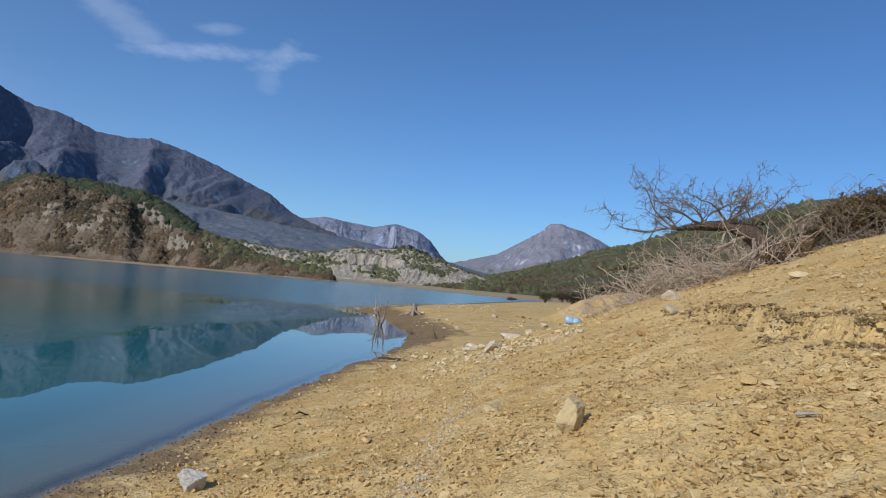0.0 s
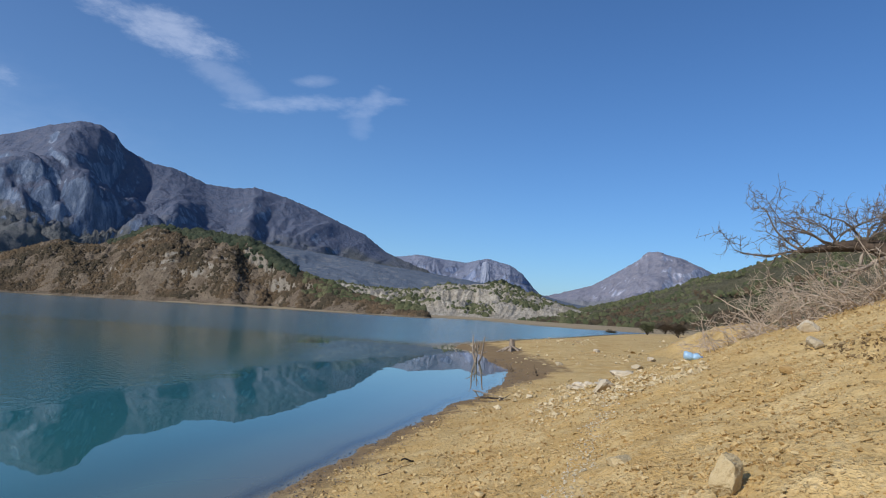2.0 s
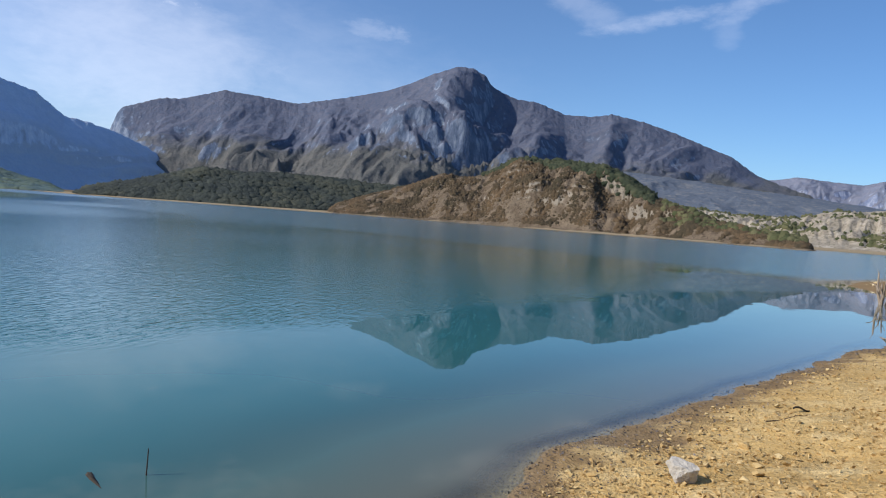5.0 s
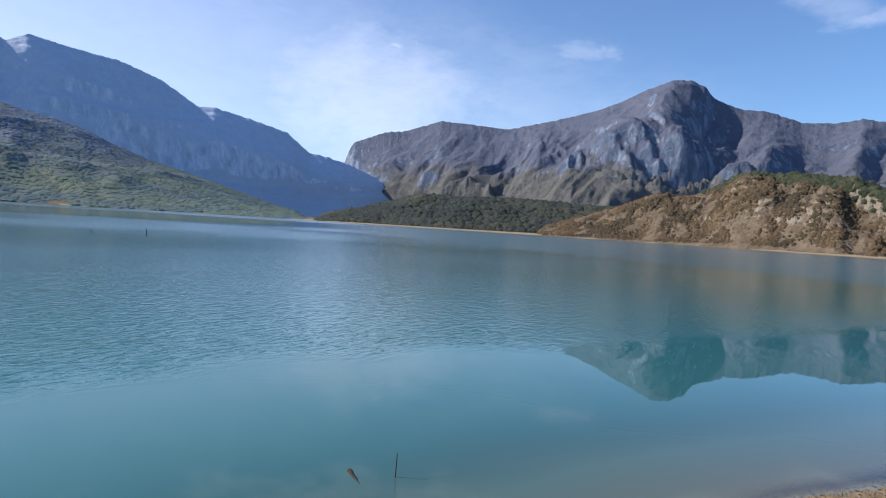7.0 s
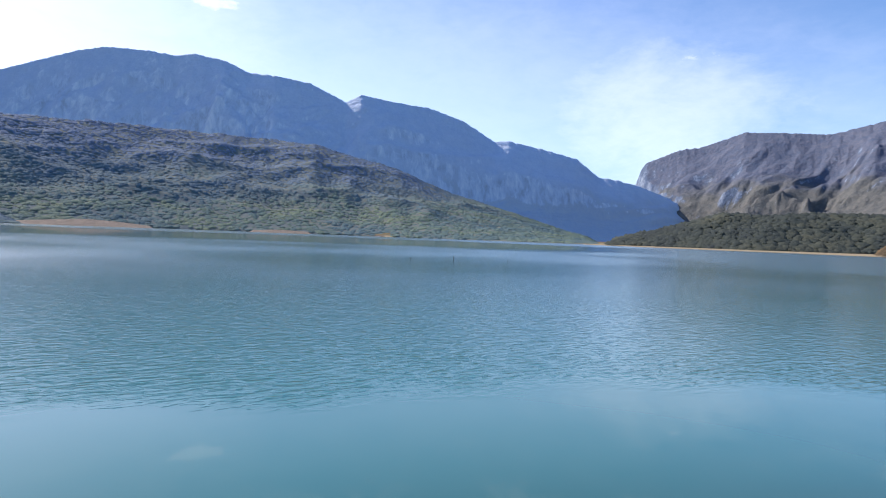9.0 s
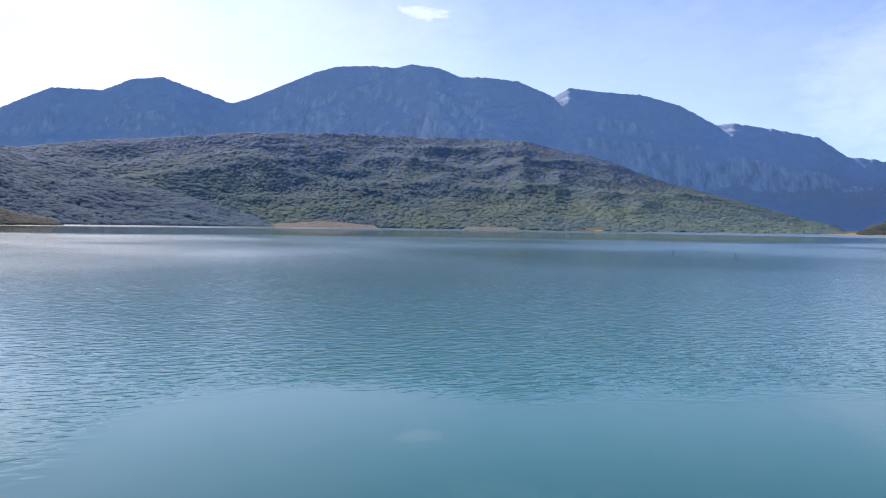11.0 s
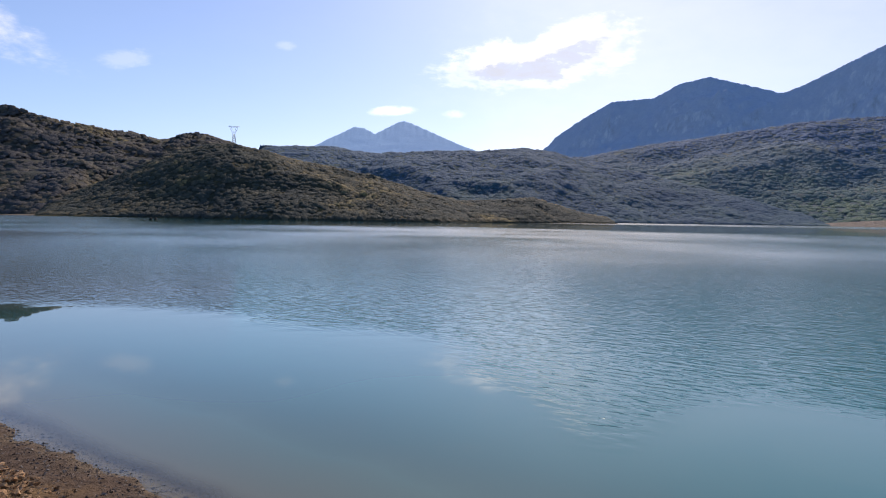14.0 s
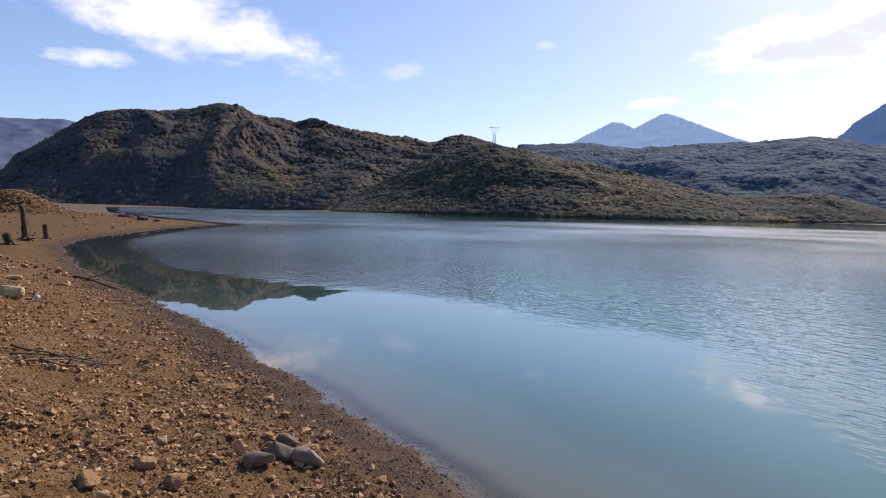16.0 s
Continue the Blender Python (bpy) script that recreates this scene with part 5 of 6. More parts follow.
for i, (x, y, w, h, d) in enumerate([(0.49, -5.82, 0.17, 0.12, 0.13), (0.53, -5.50, 0.26, 0.15, 0.17), (0.29, -5.46, 0.27, 0.16, 0.18), (0.62, -5.20, 0.25, 0.13, 0.17)]):
    rock("smooth grey stone in a cluster near the water", x, y, w, h, GREY_STONE, 70 + i, d, 15 * i - 20, 0.15, group="cluster of grey stones", cuts=5, even=True)
for i, (x, y, w, h) in enumerate([(0.81, -5.42, 0.11, 0.14), (1.39, -7.77, 0.26, 0.09), (1.7, -7.7, 0.16, 0.11), (1.41, -4.2, 0.16, 0.09), (1.05, -4.55, 0.17, 0.11), (1.28, -4.7, 0.14, 0.10)]):
    rock("brown angular stone on the gravel bank", x, y, w, h, BACKLIT_BROWN_STONE, 80 + i, None, 35 * i, 0.2, group="brown stones on the gravel bank")
rock("pale squared block of stone on the bank", 5.16, -10.7, 0.34, 0.24, PALE_STONE, 90, 0.25, 10)
rock("flat pale stone on the bank", 6.5, -13.35, 0.36, 0.11, PALE_STONE, 91, 0.25, 40)
rock("dark rock at the tip of the spit in shallow water", 14.0, -67.9, 1.3, 0.5, DARK_STONE, 92, 0.8, 20, 0.3)
for i, (x, y, w, h) in enumerate([(30.8, -85.6, 1.6, 0.5), (27.5, -78, 1.2, 0.45), (22.6, -69.5, 1.5, 0.6), (20.9, -68.6, 0.9, 0.4), (24.5, -72, 0.8, 0.35)]):
    rock("dark rock lying on the muddy spit", x, y, w, h, DARK_STONE, 93 + i, None, 50 * i, 0.25, group="dark rocks on the spit")


# ---- gravel ----
CHUNKS = chunk_shapes(14, 3)
CHIPS = chunk_shapes(16, 12, 7)
GRIT = chunk_shapes(10, 8, 5)


def gravel(name, label, count, azs, radii, size, mat, seed, keep, shapes=None):
    rng = np.random.default_rng(seed)
    az = np.radians(rng.uniform(*azs, count))
    r = np.exp(rng.uniform(math.log(radii[0]), math.log(radii[1]), count))
    x, y = -np.sin(az) * r, np.cos(az) * r
    s = inland(x, y)
    ok = keep(x, y, s, rng)
    x, y, s, r = x[ok], y[ok], s[ok], r[ok]
    d = size[0] * (size[1] / size[0]) ** (rng.random(len(x)) ** 1.7) * np.clip(0.75 + r / 40, 0.8, 1.7)
    z = ground_height(x, y) + d * 0.2
    ob = new(name, scatter(name, shapes or CHUNKS, np.stack([x, y, z], -1), d, rng.uniform(0.75, 1.25, len(x)), mat, seed))
    return tagged(ob, label, "gravel", kind="stuff")


def drifts(size, cut, seed, lo=0.35, hi=12.0):
    """Stones lie in drifts, thinning out between them."""
    return lambda x, y, s, rng: (s > lo) & (s < hi) & (fbm(x / size + seed, y / size, 3) + 0.55 * (rng.random(len(x)) - 0.5) > cut)


gravel("gravel", "loose tan broken stones strewn over the clay slope", 52000, (-42, 36), (2.4, 22), (0.02, 0.09), STONE, 201, drifts(1.1, -0.10, 2), CHIPS)
gravel("gravel", "crumbled clods of ochre clay on the slope", 30000, (-42, 34), (2.4, 16), (0.016, 0.06), SOIL, 202, drifts(0.8, -0.22, 6, 0.4), GRIT)
# Clods coloured dark where the ledge overhang would throw shade.
gravel("gravel", "flaking clay along the eroded ledge, coloured dark for its shadowed gaps", 36000, (-46, -18), (3.8, 9.8), (0.022, 0.085), SHADE_AND_ROOT_CLAY, 208, lambda x, y, s, rng: (np.abs(x - ledge_line(y) + 0.03) < (0.05 + 0.17 * rng.random(len(x)) ** 2) * np.interp(y, [3.0, 4.6, 6.5, 9.2], [1.4, 1.2, 0.8, 0.3])) & (y > 3.0) & (y < 9.2) & (fbm(y * 1.9, x * 1.9, 2) > -0.28))
gravel("gravel", "pale grey-green gravel washed down a shallow runnel", 16000, (-14, 6), (3.4, 11), (0.014, 0.05), RUNNEL_STONE, 211, lambda x, y, s, rng: np.abs(x - np.interp(y, [3.2, 5.1, 7.0, 9.5], [-0.3, 0.02, 0.41, 0.86])) < 0.05 + 0.2 * rng.random(len(x)) ** 1.5 + 0.08 * fbm(x * 0 + 3, y * 1.4, 2))
gravel("gravel", "brown broken stones strewn over the southern bank", 66000, (158, 220), (2.2, 22), (0.02, 0.10), BACKLIT_BROWN_STONE, 204, drifts(1.0, -0.20, 8, 0.5), CHIPS)
gravel("gravel", "small brown stone chips between the larger stones", 42000, (166, 216), (2.6, 10), (0.016, 0.045), BACKLIT_BROWN_STONE, 212, drifts(0.9, -0.25, 15, 0.7, 9.0), GRIT)
gravel("gravel", "crumbled brown clods on the southern bank", 26000, (160, 220), (2.2, 16), (0.010, 0.045), SOIL, 209, drifts(0.8, -0.22, 3, 0.4), GRIT)
gravel("gravel", "pale broken stones scattered above the inlet", 4500, (-13, 1), (9.5, 21), (0.03, 0.13), PALE_STONE, 210, drifts(2.2, 0.0, 12, 2.2, 7.5))
gravel("gravel", "scattered pale stones on the flat beyond the inlet", 2600, (-26, 8), (14, 70), (0.05, 0.22), PALE_STONE, 206, drifts(5.0, 0.12, 4, 0.8, 30))
gravel("gravel", "stones scattered over the southern flat", 2600, (186, 212), (18, 90), (0.05, 0.25), BACKLIT_BROWN_STONE, 207, drifts(6.0, 0.1, 5, 0.8, 30))


def shingle(label, shore, count, mat, seed, size, width):
    """Pebbles along a stretch of the waterline."""
    rng = np.random.default_rng(seed)
    line = np.array(shore, float)
    seg = np.linalg.norm(np.diff(line, axis=0), axis=1)
    cum = np.concatenate([[0], np.cumsum(seg)])
    t = cum[-1] * rng.random(count) ** 1.6
    x, y = np.interp(t, cum, line[:, 0]), np.interp(t, cum, line[:, 1])
    x, y = x + rng.normal(0, 0.75, count), y + rng.normal(0, 0.75, count)
    z = ground_height(x, y)
    ok = (z > -0.12) & (z < 0.02 + width * rng.random(count) ** 1.5)
    x, y, z = x[ok], y[ok], z[ok]
    d = size[0] * (size[1] / size[0]) ** (rng.random(len(x)) ** 2) * (0.85 + 0.02 * np.hypot(x, y))
    ob = new("shingle", scatter("shingle", GRIT, np.stack([x, y, z + d * 0.1], -1), d, rng.uniform(0.5, 1, len(x)), mat, seed))
    return tagged(ob, label, "gravel", kind="stuff")


shingle("dark wet pebbles along the waterline", LAKE[:8], 22000, DARK_STONE, 203, (0.016, 0.06), 0.24)
shingle("dark wet pebbles along the southern waterline", LAKE[:43:-1], 34000, DARK_STONE, 205, (0.02, 0.062), 0.32)
shingle("dark pebbles along the edge of the muddy bay", LAKE[44:36:-1], 7000, DARK_STONE, 213, (0.03, 0.09), 0.2)


# ---- larger loose stones, one by one ----
def loose_stones(label, group, count, azs, radii, size, mat, seed, lo=0.5, hi=9.0):
    rng = np.random.default_rng(seed)
    meshes = [mesh_from("stone", v, f, mat, False) for v, f in chunk_shapes(10, seed, 16)]
    made = 0
    while made < count:
        az, r = radians(rng.uniform(*azs)), math.exp(rng.uniform(math.log(radii[0]), math.log(radii[1])))
        x, y = -math.sin(az) * r, math.cos(az) * r
        s = float(inland(np.array([x]), np.array([y]))[0])
        if not lo < s < hi or fbm(np.array([x / 1.3 + 2]), np.array([y / 1.3]), 3)[0] < -0.15:
            continue
        d = rng.uniform(*size)
        ob = new("stone", meshes[made % 10])
        ob.matrix_basis = pose(x, y, ground_at(x, y) + d * 0.16, rng.uniform(-15, 15), rng.uniform(-15, 15), rng.uniform(0, 360)) @ Matrix.Diagonal((d, d, d * rng.uniform(0.6, 0.95), 1))
        tagged(ob, label, "stone", group)
        made += 1


loose_stones("broken tan stone lying on the clay slope", "loose tan stones on the slope", 150, (-40, 30), (3.2, 15), (0.06, 0.12), STONE, 301)
loose_stones("broken brown stone lying on the gravel", "loose brown stones on the southern bank", 130, (172, 212), (3.2, 16), (0.07, 0.15), BACKLIT_BROWN_STONE, 302)


# ---- fallen dead tree on the crest of the bank ----
def dead_tree():
    root = np.array([7.3, 13.2, 3.5])
    tree = empty("dead_tree", Matrix.Translation(root + [-0.45, 0.0, -0.28]))
    rng = np.random.default_rng(5)
    trunk = np.array([[7.45, 13.1, 3.45], [7.25, 13.15, 3.85], [6.95, 13.3, 4.12], [6.55, 13.45, 4.27], [6.05, 13.6, 4.24], [5.5, 13.72, 4.14]]) - root
    v, f = tube(trunk, [0.27, 0.24, 0.20, 0.14, 0.085, 0.045], 12)
    v = v + rng.normal(0, 0.012, v.shape)
    part("trunk", mesh_from("trunk", v, f, DARK_WOOD), tree, "dark leaning trunk")
    limbs = [
        (trunk[4], (-0.05, 0, 1.0), 1.15, 0.028), (trunk[3], (-0.5, 0.1, 0.8), 1.15, 0.028), (trunk[3], (0.25, 0, 1.0), 1.05, 0.027), (trunk[2], (0.45, 0, 0.85), 1.0, 0.028), (trunk[2], (0.0, 0.2, 1.0), 0.95, 0.024), (trunk[5], (-0.45, 0.1, 0.85), 0.6, 0.022), (trunk[4], (-0.3, -0.3, 0.9), 1.1, 0.024), (trunk[3], (0.0, 0.4, 0.9), 1.0, 0.024), (trunk[3], (-0.2, -0.4, 0.7), 0.9, 0.022),
        (trunk[5], (-1, 0.15, 0.05), 1.4, 0.03), (trunk[5], (-0.9, -0.1, 0.25), 1.2, 0.028), (trunk[4], (-0.8, 0.1, 0.45), 1.1, 0.028), (trunk[4], (-1, -0.2, 0.08), 1.4, 0.028), (trunk[1], (0.6, 0.1, 0.7), 0.7, 0.028),
    ]
    for start, way, length, rad in limbs:
        line = wander(rng, start, way, length, 9, 0.2)
        part("branch", mesh_from("branch", *join(twiggy(rng, line, rad, 3, 5, 0.85, 0.24, 0.55, 0.1)), BARK), tree)
    for start, way, length, rad in [(trunk[3], (-0.7, -0.5, -0.9), 1.2, 0.045), (trunk[2], (-0.9, -0.4, -0.7), 1.3, 0.05), (trunk[2], (-0.4, -0.6, -0.9), 1.0, 0.045), (trunk[1], (-0.8, -0.5, -0.3), 1.2, 0.05), (trunk[1], (0.5, -0.5, 0.45), 0.7, 0.045),
                                    (trunk[0], (0.9, -0.3, 0.3), 1.1, 0.045), (trunk[0], (0.8, -0.5, 0.12), 1.3, 0.04), (trunk[0], (-0.5, -0.6, 0.05), 0.9, 0.05)]:
        line = wander(rng, start, way, length, 9, 0.22)
        part("root", mesh_from("root", *join(twiggy(rng, line, rad, 2, 4, 0.6, 0.26, 0.5)), DEAD_WOOD), tree, "pale bare root")
    v, f = rock_shape(300, 7, 4, 0.55)
    part("root_ball", mesh_from("root_ball", v * [1.0, 0.6, 0.85] + np.array([0.5, -0.1, 0.22]), f, SHADE_AND_ROOT_CLAY), tree, "ochre clay held in the roots")
    return tagged(tree, "fallen leafless tree with bare roots on the bank crest", "tree")


dead_tree()


def brush(label, spots, seed, count, height, mat, thick=0.009, name="brushwood", spread=0.75, lift=0.4):
    """A tangle of dead twigs springing from several spots."""
    rng = np.random.default_rng(seed)
    x0, y0 = spots[0]
    base = np.array([x0, y0, ground_at(x0, y0)])
    bush = empty(name, Matrix.Translation(base))
    for x, y in spots:
        pieces = []
        for _ in range(count):
            px, py = x + rng.normal(0, 0.22), y + rng.normal(0, 0.22)
            way = (rng.normal(-0.35, spread), rng.normal(0, spread), lift + rng.random())
            line = wander(rng, np.array([px, py, ground_at(px, py) - 0.03]) - base, way, height * rng.uniform(0.5, 1.15), 8, 0.2, -0.09)
            twiggy(rng, line, thick * rng.uniform(0.7, 1.5), 2, 3, 0.6, 0.25, 0.5, 0.0, 4, pieces)
        part("branchwork", mesh_from("branchwork", *join(pieces), mat), bush)
    return tagged(bush, label, "brushwood")


brush("tangle of bleached dead branches spilling down the bank", [(6.7, 13.0), (6.2, 13.0), (5.7, 13.1), (5.2, 13.2), (4.8, 13.2), (5.4, 13.8), (6.2, 13.8), (4.4, 13.4), (7.0, 13.1), (4.7, 14.0)], 7, 20, 1.4, PALE_WOOD, 0.0125, spread=1.1, lift=0.12)
brush("small heap of pale dry twigs at the foot of the tangle", [(3.7, 13.1), (3.4, 13.0)], 8, 16, 0.7, PALE_WOOD, 0.009, lift=0.1)
brush("dark thicket of dry stems behind the fallen tree", [(8.2, 13.4), (8.8, 13.2), (9.4, 13.0), (10.0, 12.7), (8.5, 14.2), (9.4, 14.0), (10.6, 12.4)], 9, 17, 1.2, DEAD_WOOD, 0.008)


def leafy_bush(name, label, x, y, w, h, mat, seed, leaves=900, z=None):
    """A bush: short stems and a crown of many small leaf tufts with gaps."""
    rng = np.random.default_rng(seed)
    z = ground_at(x, y) if z is None else z
    bush = empty(name, Matrix.Translation((x, y, z)))
    stems = []
    for _ in range(7):
        line = wander(rng, (0, 0, -0.05), (rng.normal(0, 0.6), rng.normal(0, 0.6), 1.0), h * 0.8, 5, 0.15)
        twiggy(rng, line, h * 0.02, 1, 3, 0.5, 0.2, 0.5, 0.0, 4, stems)
    part("stems", mesh_from("stems", *join(stems), DARK_WOOD), bush)
    p = rng.normal(0, 1, (leaves, 3))
    p /= np.linalg.norm(p, axis=1, keepdims=True)
    p *= (rng.random((leaves, 1)) ** 0.4) * (0.72 + 0.5 * fbm(p[:, 0] * 2 + seed, p[:, 1] * 2 + p[:, 2], 3))[:, None]
    p = p * [w / 2, w / 2, h * 0.5] + [0, 0, h * 0.55]
    part("crown", scatter("crown", SHAGGY, p, rng.uniform(0.03, 0.09, leaves) * w, rng.uniform(0.5, 1.0, leaves), mat, seed, True), bush)
    return tagged(bush, label, "bush")


for i, (x, y, w, h) in enumerate([(8.5, 13.7, 1.2, 0.8), (9.3, 13.4, 1.4, 0.9), (10.3, 13.0, 1.5, 0.9), (7.9, 13.8, 0.9, 0.7), (11.4, 12.4, 1.6, 1.0), (9.6, 14.4, 1.6, 1.0)]):
    leafy_bush("bush", "brown withered bush behind the fallen tree", x, y, w * 1.25, h * 1.25, DRY_LEAF, 400 + i, 1100)
for i, (az, r, w, h) in enumerate([(-12.0, 95, 5.5, 4.0), (-9.5, 120, 6.5, 4.5), (-14.5, 78, 4.5, 3.2), (-6.5, 165, 7, 4.5), (-16.5, 70, 4.0, 3.0), (-19, 60, 4.5, 3.2), (-11, 150, 7, 5), (-22, 52, 4, 3), (-25.5, 48, 4, 3), (-4.0, 190, 7, 4)]):
    b = bearing(az) * r
    leafy_bush("bush", "dark olive bush on the flat below the hill", b.x, b.y, w * 0.6, h * 0.5, OLIVE if i % 3 else RUSSET, 420 + i, 900)


# ---- wood in the water and along the shore ----
def snag(label, x, y, height, seed, mat, stems, radius, name="dead_sapling", spread=0.12, z=None):
    rng = np.random.default_rng(seed)
    z = min(ground_at(x, y), 0.0) if z is None else z
    ob = empty(name, Matrix.Translation((x, y, z)))
    for k in range(stems):
        line = wander(rng, (rng.normal(0, 0.08), rng.normal(0, 0.08), -0.1), (rng.normal(0, spread), rng.normal(0, spread), 1), (height - z) * rng.uniform(0.6, 1.05), 7, 0.07)
        part("stem", mesh_from("stem", *join(twiggy(rng, line, radius * rng.uniform(0.7, 1.1), 1, 5, 0.6, 0.2, 0.22, 0.1)), mat), ob)
    return tagged(ob, label, "dead tree")


snag("drowned bare sapling standing in shallow water", -2.9, 31.1, 1.6, 21, DEAD_WOOD, 4, 0.075)
snag("thin bare twig standing out of the shallow water", -1.6, 27.6, 0.5, 22, DEAD_WOOD, 2, 0.012)
snag("dark withered weed on the wet shore", 0.02, 24.4, 0.75, 23, DARK_WOOD, 5, 0.02, "dead_weed", 0.45)
snag("low dark withered weed at the inlet", -0.93, 26.8, 0.5, 24, DARK_WOOD, 5, 0.018, "dead_weed", 0.6)
snag("dry grey weed stalks on the gravel", 0.35, 15.3, 0.4, 25, DEAD_WOOD, 4, 0.008, "dead_weed", 0.5)


def stump(label, x, y, w, h, seed, mat, lean=0.0, splay=0.4):
    rng = np.random.default_rng(seed)
    ob = empty("tree_stump", Matrix.Translation((x, y, ground_at(x, y) - 0.05)))
    line = wander(rng, (0, 0, 0), (lean, 0.03, 1), h, 8, 0.018)
    v, f = tube(line, w / 2 * np.array([1.35, 1.1, 1.0, 0.95, 0.95, 0.92, 0.9, 0.88, 0.7]), 12)
    v = v + 0.06 * w * rng.normal(0, 1, v.shape)
    part("trunk", mesh_from("trunk", v, f, mat), ob)
    for k in range(6):
        a = k * 1.05 + rng.random()
        root = wander(rng, (0, 0, 0.25 * h * splay + 0.08), (math.cos(a), math.sin(a), -0.35), w * (1.2 + splay * 2), 6, 0.12, -0.05)
        part("root", mesh_from("root", *tube(root, w * np.linspace(0.26, 0.07, len(root)), 6), mat), ob)
    return tagged(ob, label, "stump")


stump("bleached splayed tree stump at the end of the spit", -1.5, 38.6, 0.34, 0.75, 31, DEAD_WOOD, 0.1, 1.2)
stump("tall dark bare stump on the muddy flat", 16.6, -34.4, 0.26, 1.85, 32, DARK_WOOD, 0.02, 0.3)
stump("short dark broken stump on the muddy flat", 16.8, -36.9, 0.27, 0.85, 33, DARK_WOOD, 0.05, 0.3)
stump("low leaning dark stump on the muddy flat", 15.3, -30.5, 0.36, 0.6, 34, DARK_WOOD, 0.35, 0.3)


def stick(label, a, b, radius, mat, seed, name="stick", kids=0, lift=0.015, bend=0.05):
    rng = np.random.default_rng(seed)
    a, b = np.array([*a, ground_at(*a) + lift]), np.array([*b, ground_at(*b) + lift])
    way = b - a
    line = wander(rng, a, way, np.linalg.norm(way), 10, bend)
    line += np.linspace(0, 1, 11)[:, None] * (b - line[-1])
    line[:, 2] = np.maximum(line[:, 2], ground_height(line[:, 0], line[:, 1]) + radius * 0.4)
    pieces = twiggy(rng, line - a, radius, 1 if kids else 0, kids, 0.5, 0.15, 0.3)
    ob = new(name, mesh_from(name, *join(pieces), mat))
    ob.matrix_basis = Matrix.Translation(a)
    return tagged(ob, label, "stick")


stick("pale driftwood branch at the waterline", (-2.15, 20.4), (-0.9, 17.0), 0.022, DEAD_WOOD, 41, "driftwood", 3)
stick("dark driftwood at the waterline", (-1.5, 17.3), (-0.7, 16.8), 0.045, SOAKED_WOOD, 42, "driftwood", 4)
stick("short pale driftwood stick standing on the shore", (-1.2, 16.2), (-0.7, 16.9), 0.018, DEAD_WOOD, 43, "driftwood", 2)
stick("thin brown stick on the gravel", (-1.95, 8.05), (-1.6, 8.3), 0.008, DARK_WOOD, 44)
stick("short bleached white stick lying on the clay", (1.99, 3.48), (2.10, 3.43), 0.012, WHITE_STONE, 45, lift=0.03)
stick("dark stick lying along the southern waterline", (7.9, -19.2), (6.0, -17.2), 0.03, SOAKED_WOOD, 46, "stick", 3)
stick("thin crooked twig lying beside a pale block", (5.25, -11.8), (4.7, -10.2), 0.014, BARK, 47, "stick", 2, 0.10)
for k, (a, b) in enumerate([((2.95, -6.5), (2.45, -7.9)), ((3.1, -6.7), (2.6, -7.7)), ((2.8, -6.6), (2.7, -8.1)), ((2.9, -7.3), (2.5, -7.2)), ((3.2, -6.9), (2.4, -7.5)), ((2.7, -6.4), (2.55, -7.3))]):
    o = stick("dry brown branch in a small heap on the bank", a, b, 0.011, DARK_WOOD if k % 3 else BARK, 50 + k, "stick", 3, 0.02 + 0.015 * k, 0.07)
    tagged(o, group="heap of dry branches")

# a small white cup lying on its side
cup = empty("plastic_cup", pose(5.02, -11.2, ground_at(5.02, -11.2) + 0.045, 0, 82, 120))
cup_v, cup_f = tube([[0, 0, 0], [0, 0, 0.005], [0, 0, 0.09], [0, 0, 0.10], [0, 0, 0.098], [0, 0, 0.09], [0, 0, 0.012]], [0.028, 0.031, 0.042, 0.045, 0.042, 0.039, 0.027], 18)
CUP_WHITE, cup_nodes = material("white_plastic")
finish(cup_nodes, cup_nodes.ramp(cup_nodes.noise(place(cup_nodes), 30.0, 4), (0.35, (0.55, 0.53, 0.49)), (0.6, (0.72, 0.71, 0.68))), 0.45)
part("body", mesh_from("body", cup_v, cup_f, CUP_WHITE), cup)
part("rim", mesh_from("rim", *tube([[0.045 * math.cos(k * 0.35), 0.045 * math.sin(k * 0.35), 0.10] for k in range(19)], [0.0025] * 19, 5), CUP_WHITE), cup)
tagged(cup, "small dirty white cup lying beside a crooked twig", "cup")

# a dark curled leaf on the gravel
lv = np.array([[i * 0.03 - 0.09, j * 0.022, 0.018 * math.sin(i * 0.9) + 0.02 * abs(j)] for i in range(7) for j in (-1, 0, 1)]) * [1, 1.0, 1]
lv[:, 1] *= np.repeat([0.2, 0.8, 1.2, 1.3, 1.1, 0.7, 0.15], 3)
lq = grid_faces(7, 3)
leaf = new("dry_leaf", mesh_from("dry_leaf", lv, lq, SOAKED_WOOD))
leaf.matrix_basis = pose(-1.76, 8.88, ground_at(-1.76, 8.88) + 0.02, 0, 0, 30)
leaf.modifiers.new("thick", "SOLIDIFY").thickness = 0.003
tagged(leaf, "dark curled dry leaf on the gravel", "leaf")


# ---- crushed blue plastic bottle ----
def plastic(name, col):
    m, n = material(name)
    finish(n, col, 0.25, n.noise(n.add("ShaderNodeTexCoord").outputs["Object"], 25.0, 3), 0.25, 0.01, 0.6, Alpha=0.92)
    return m


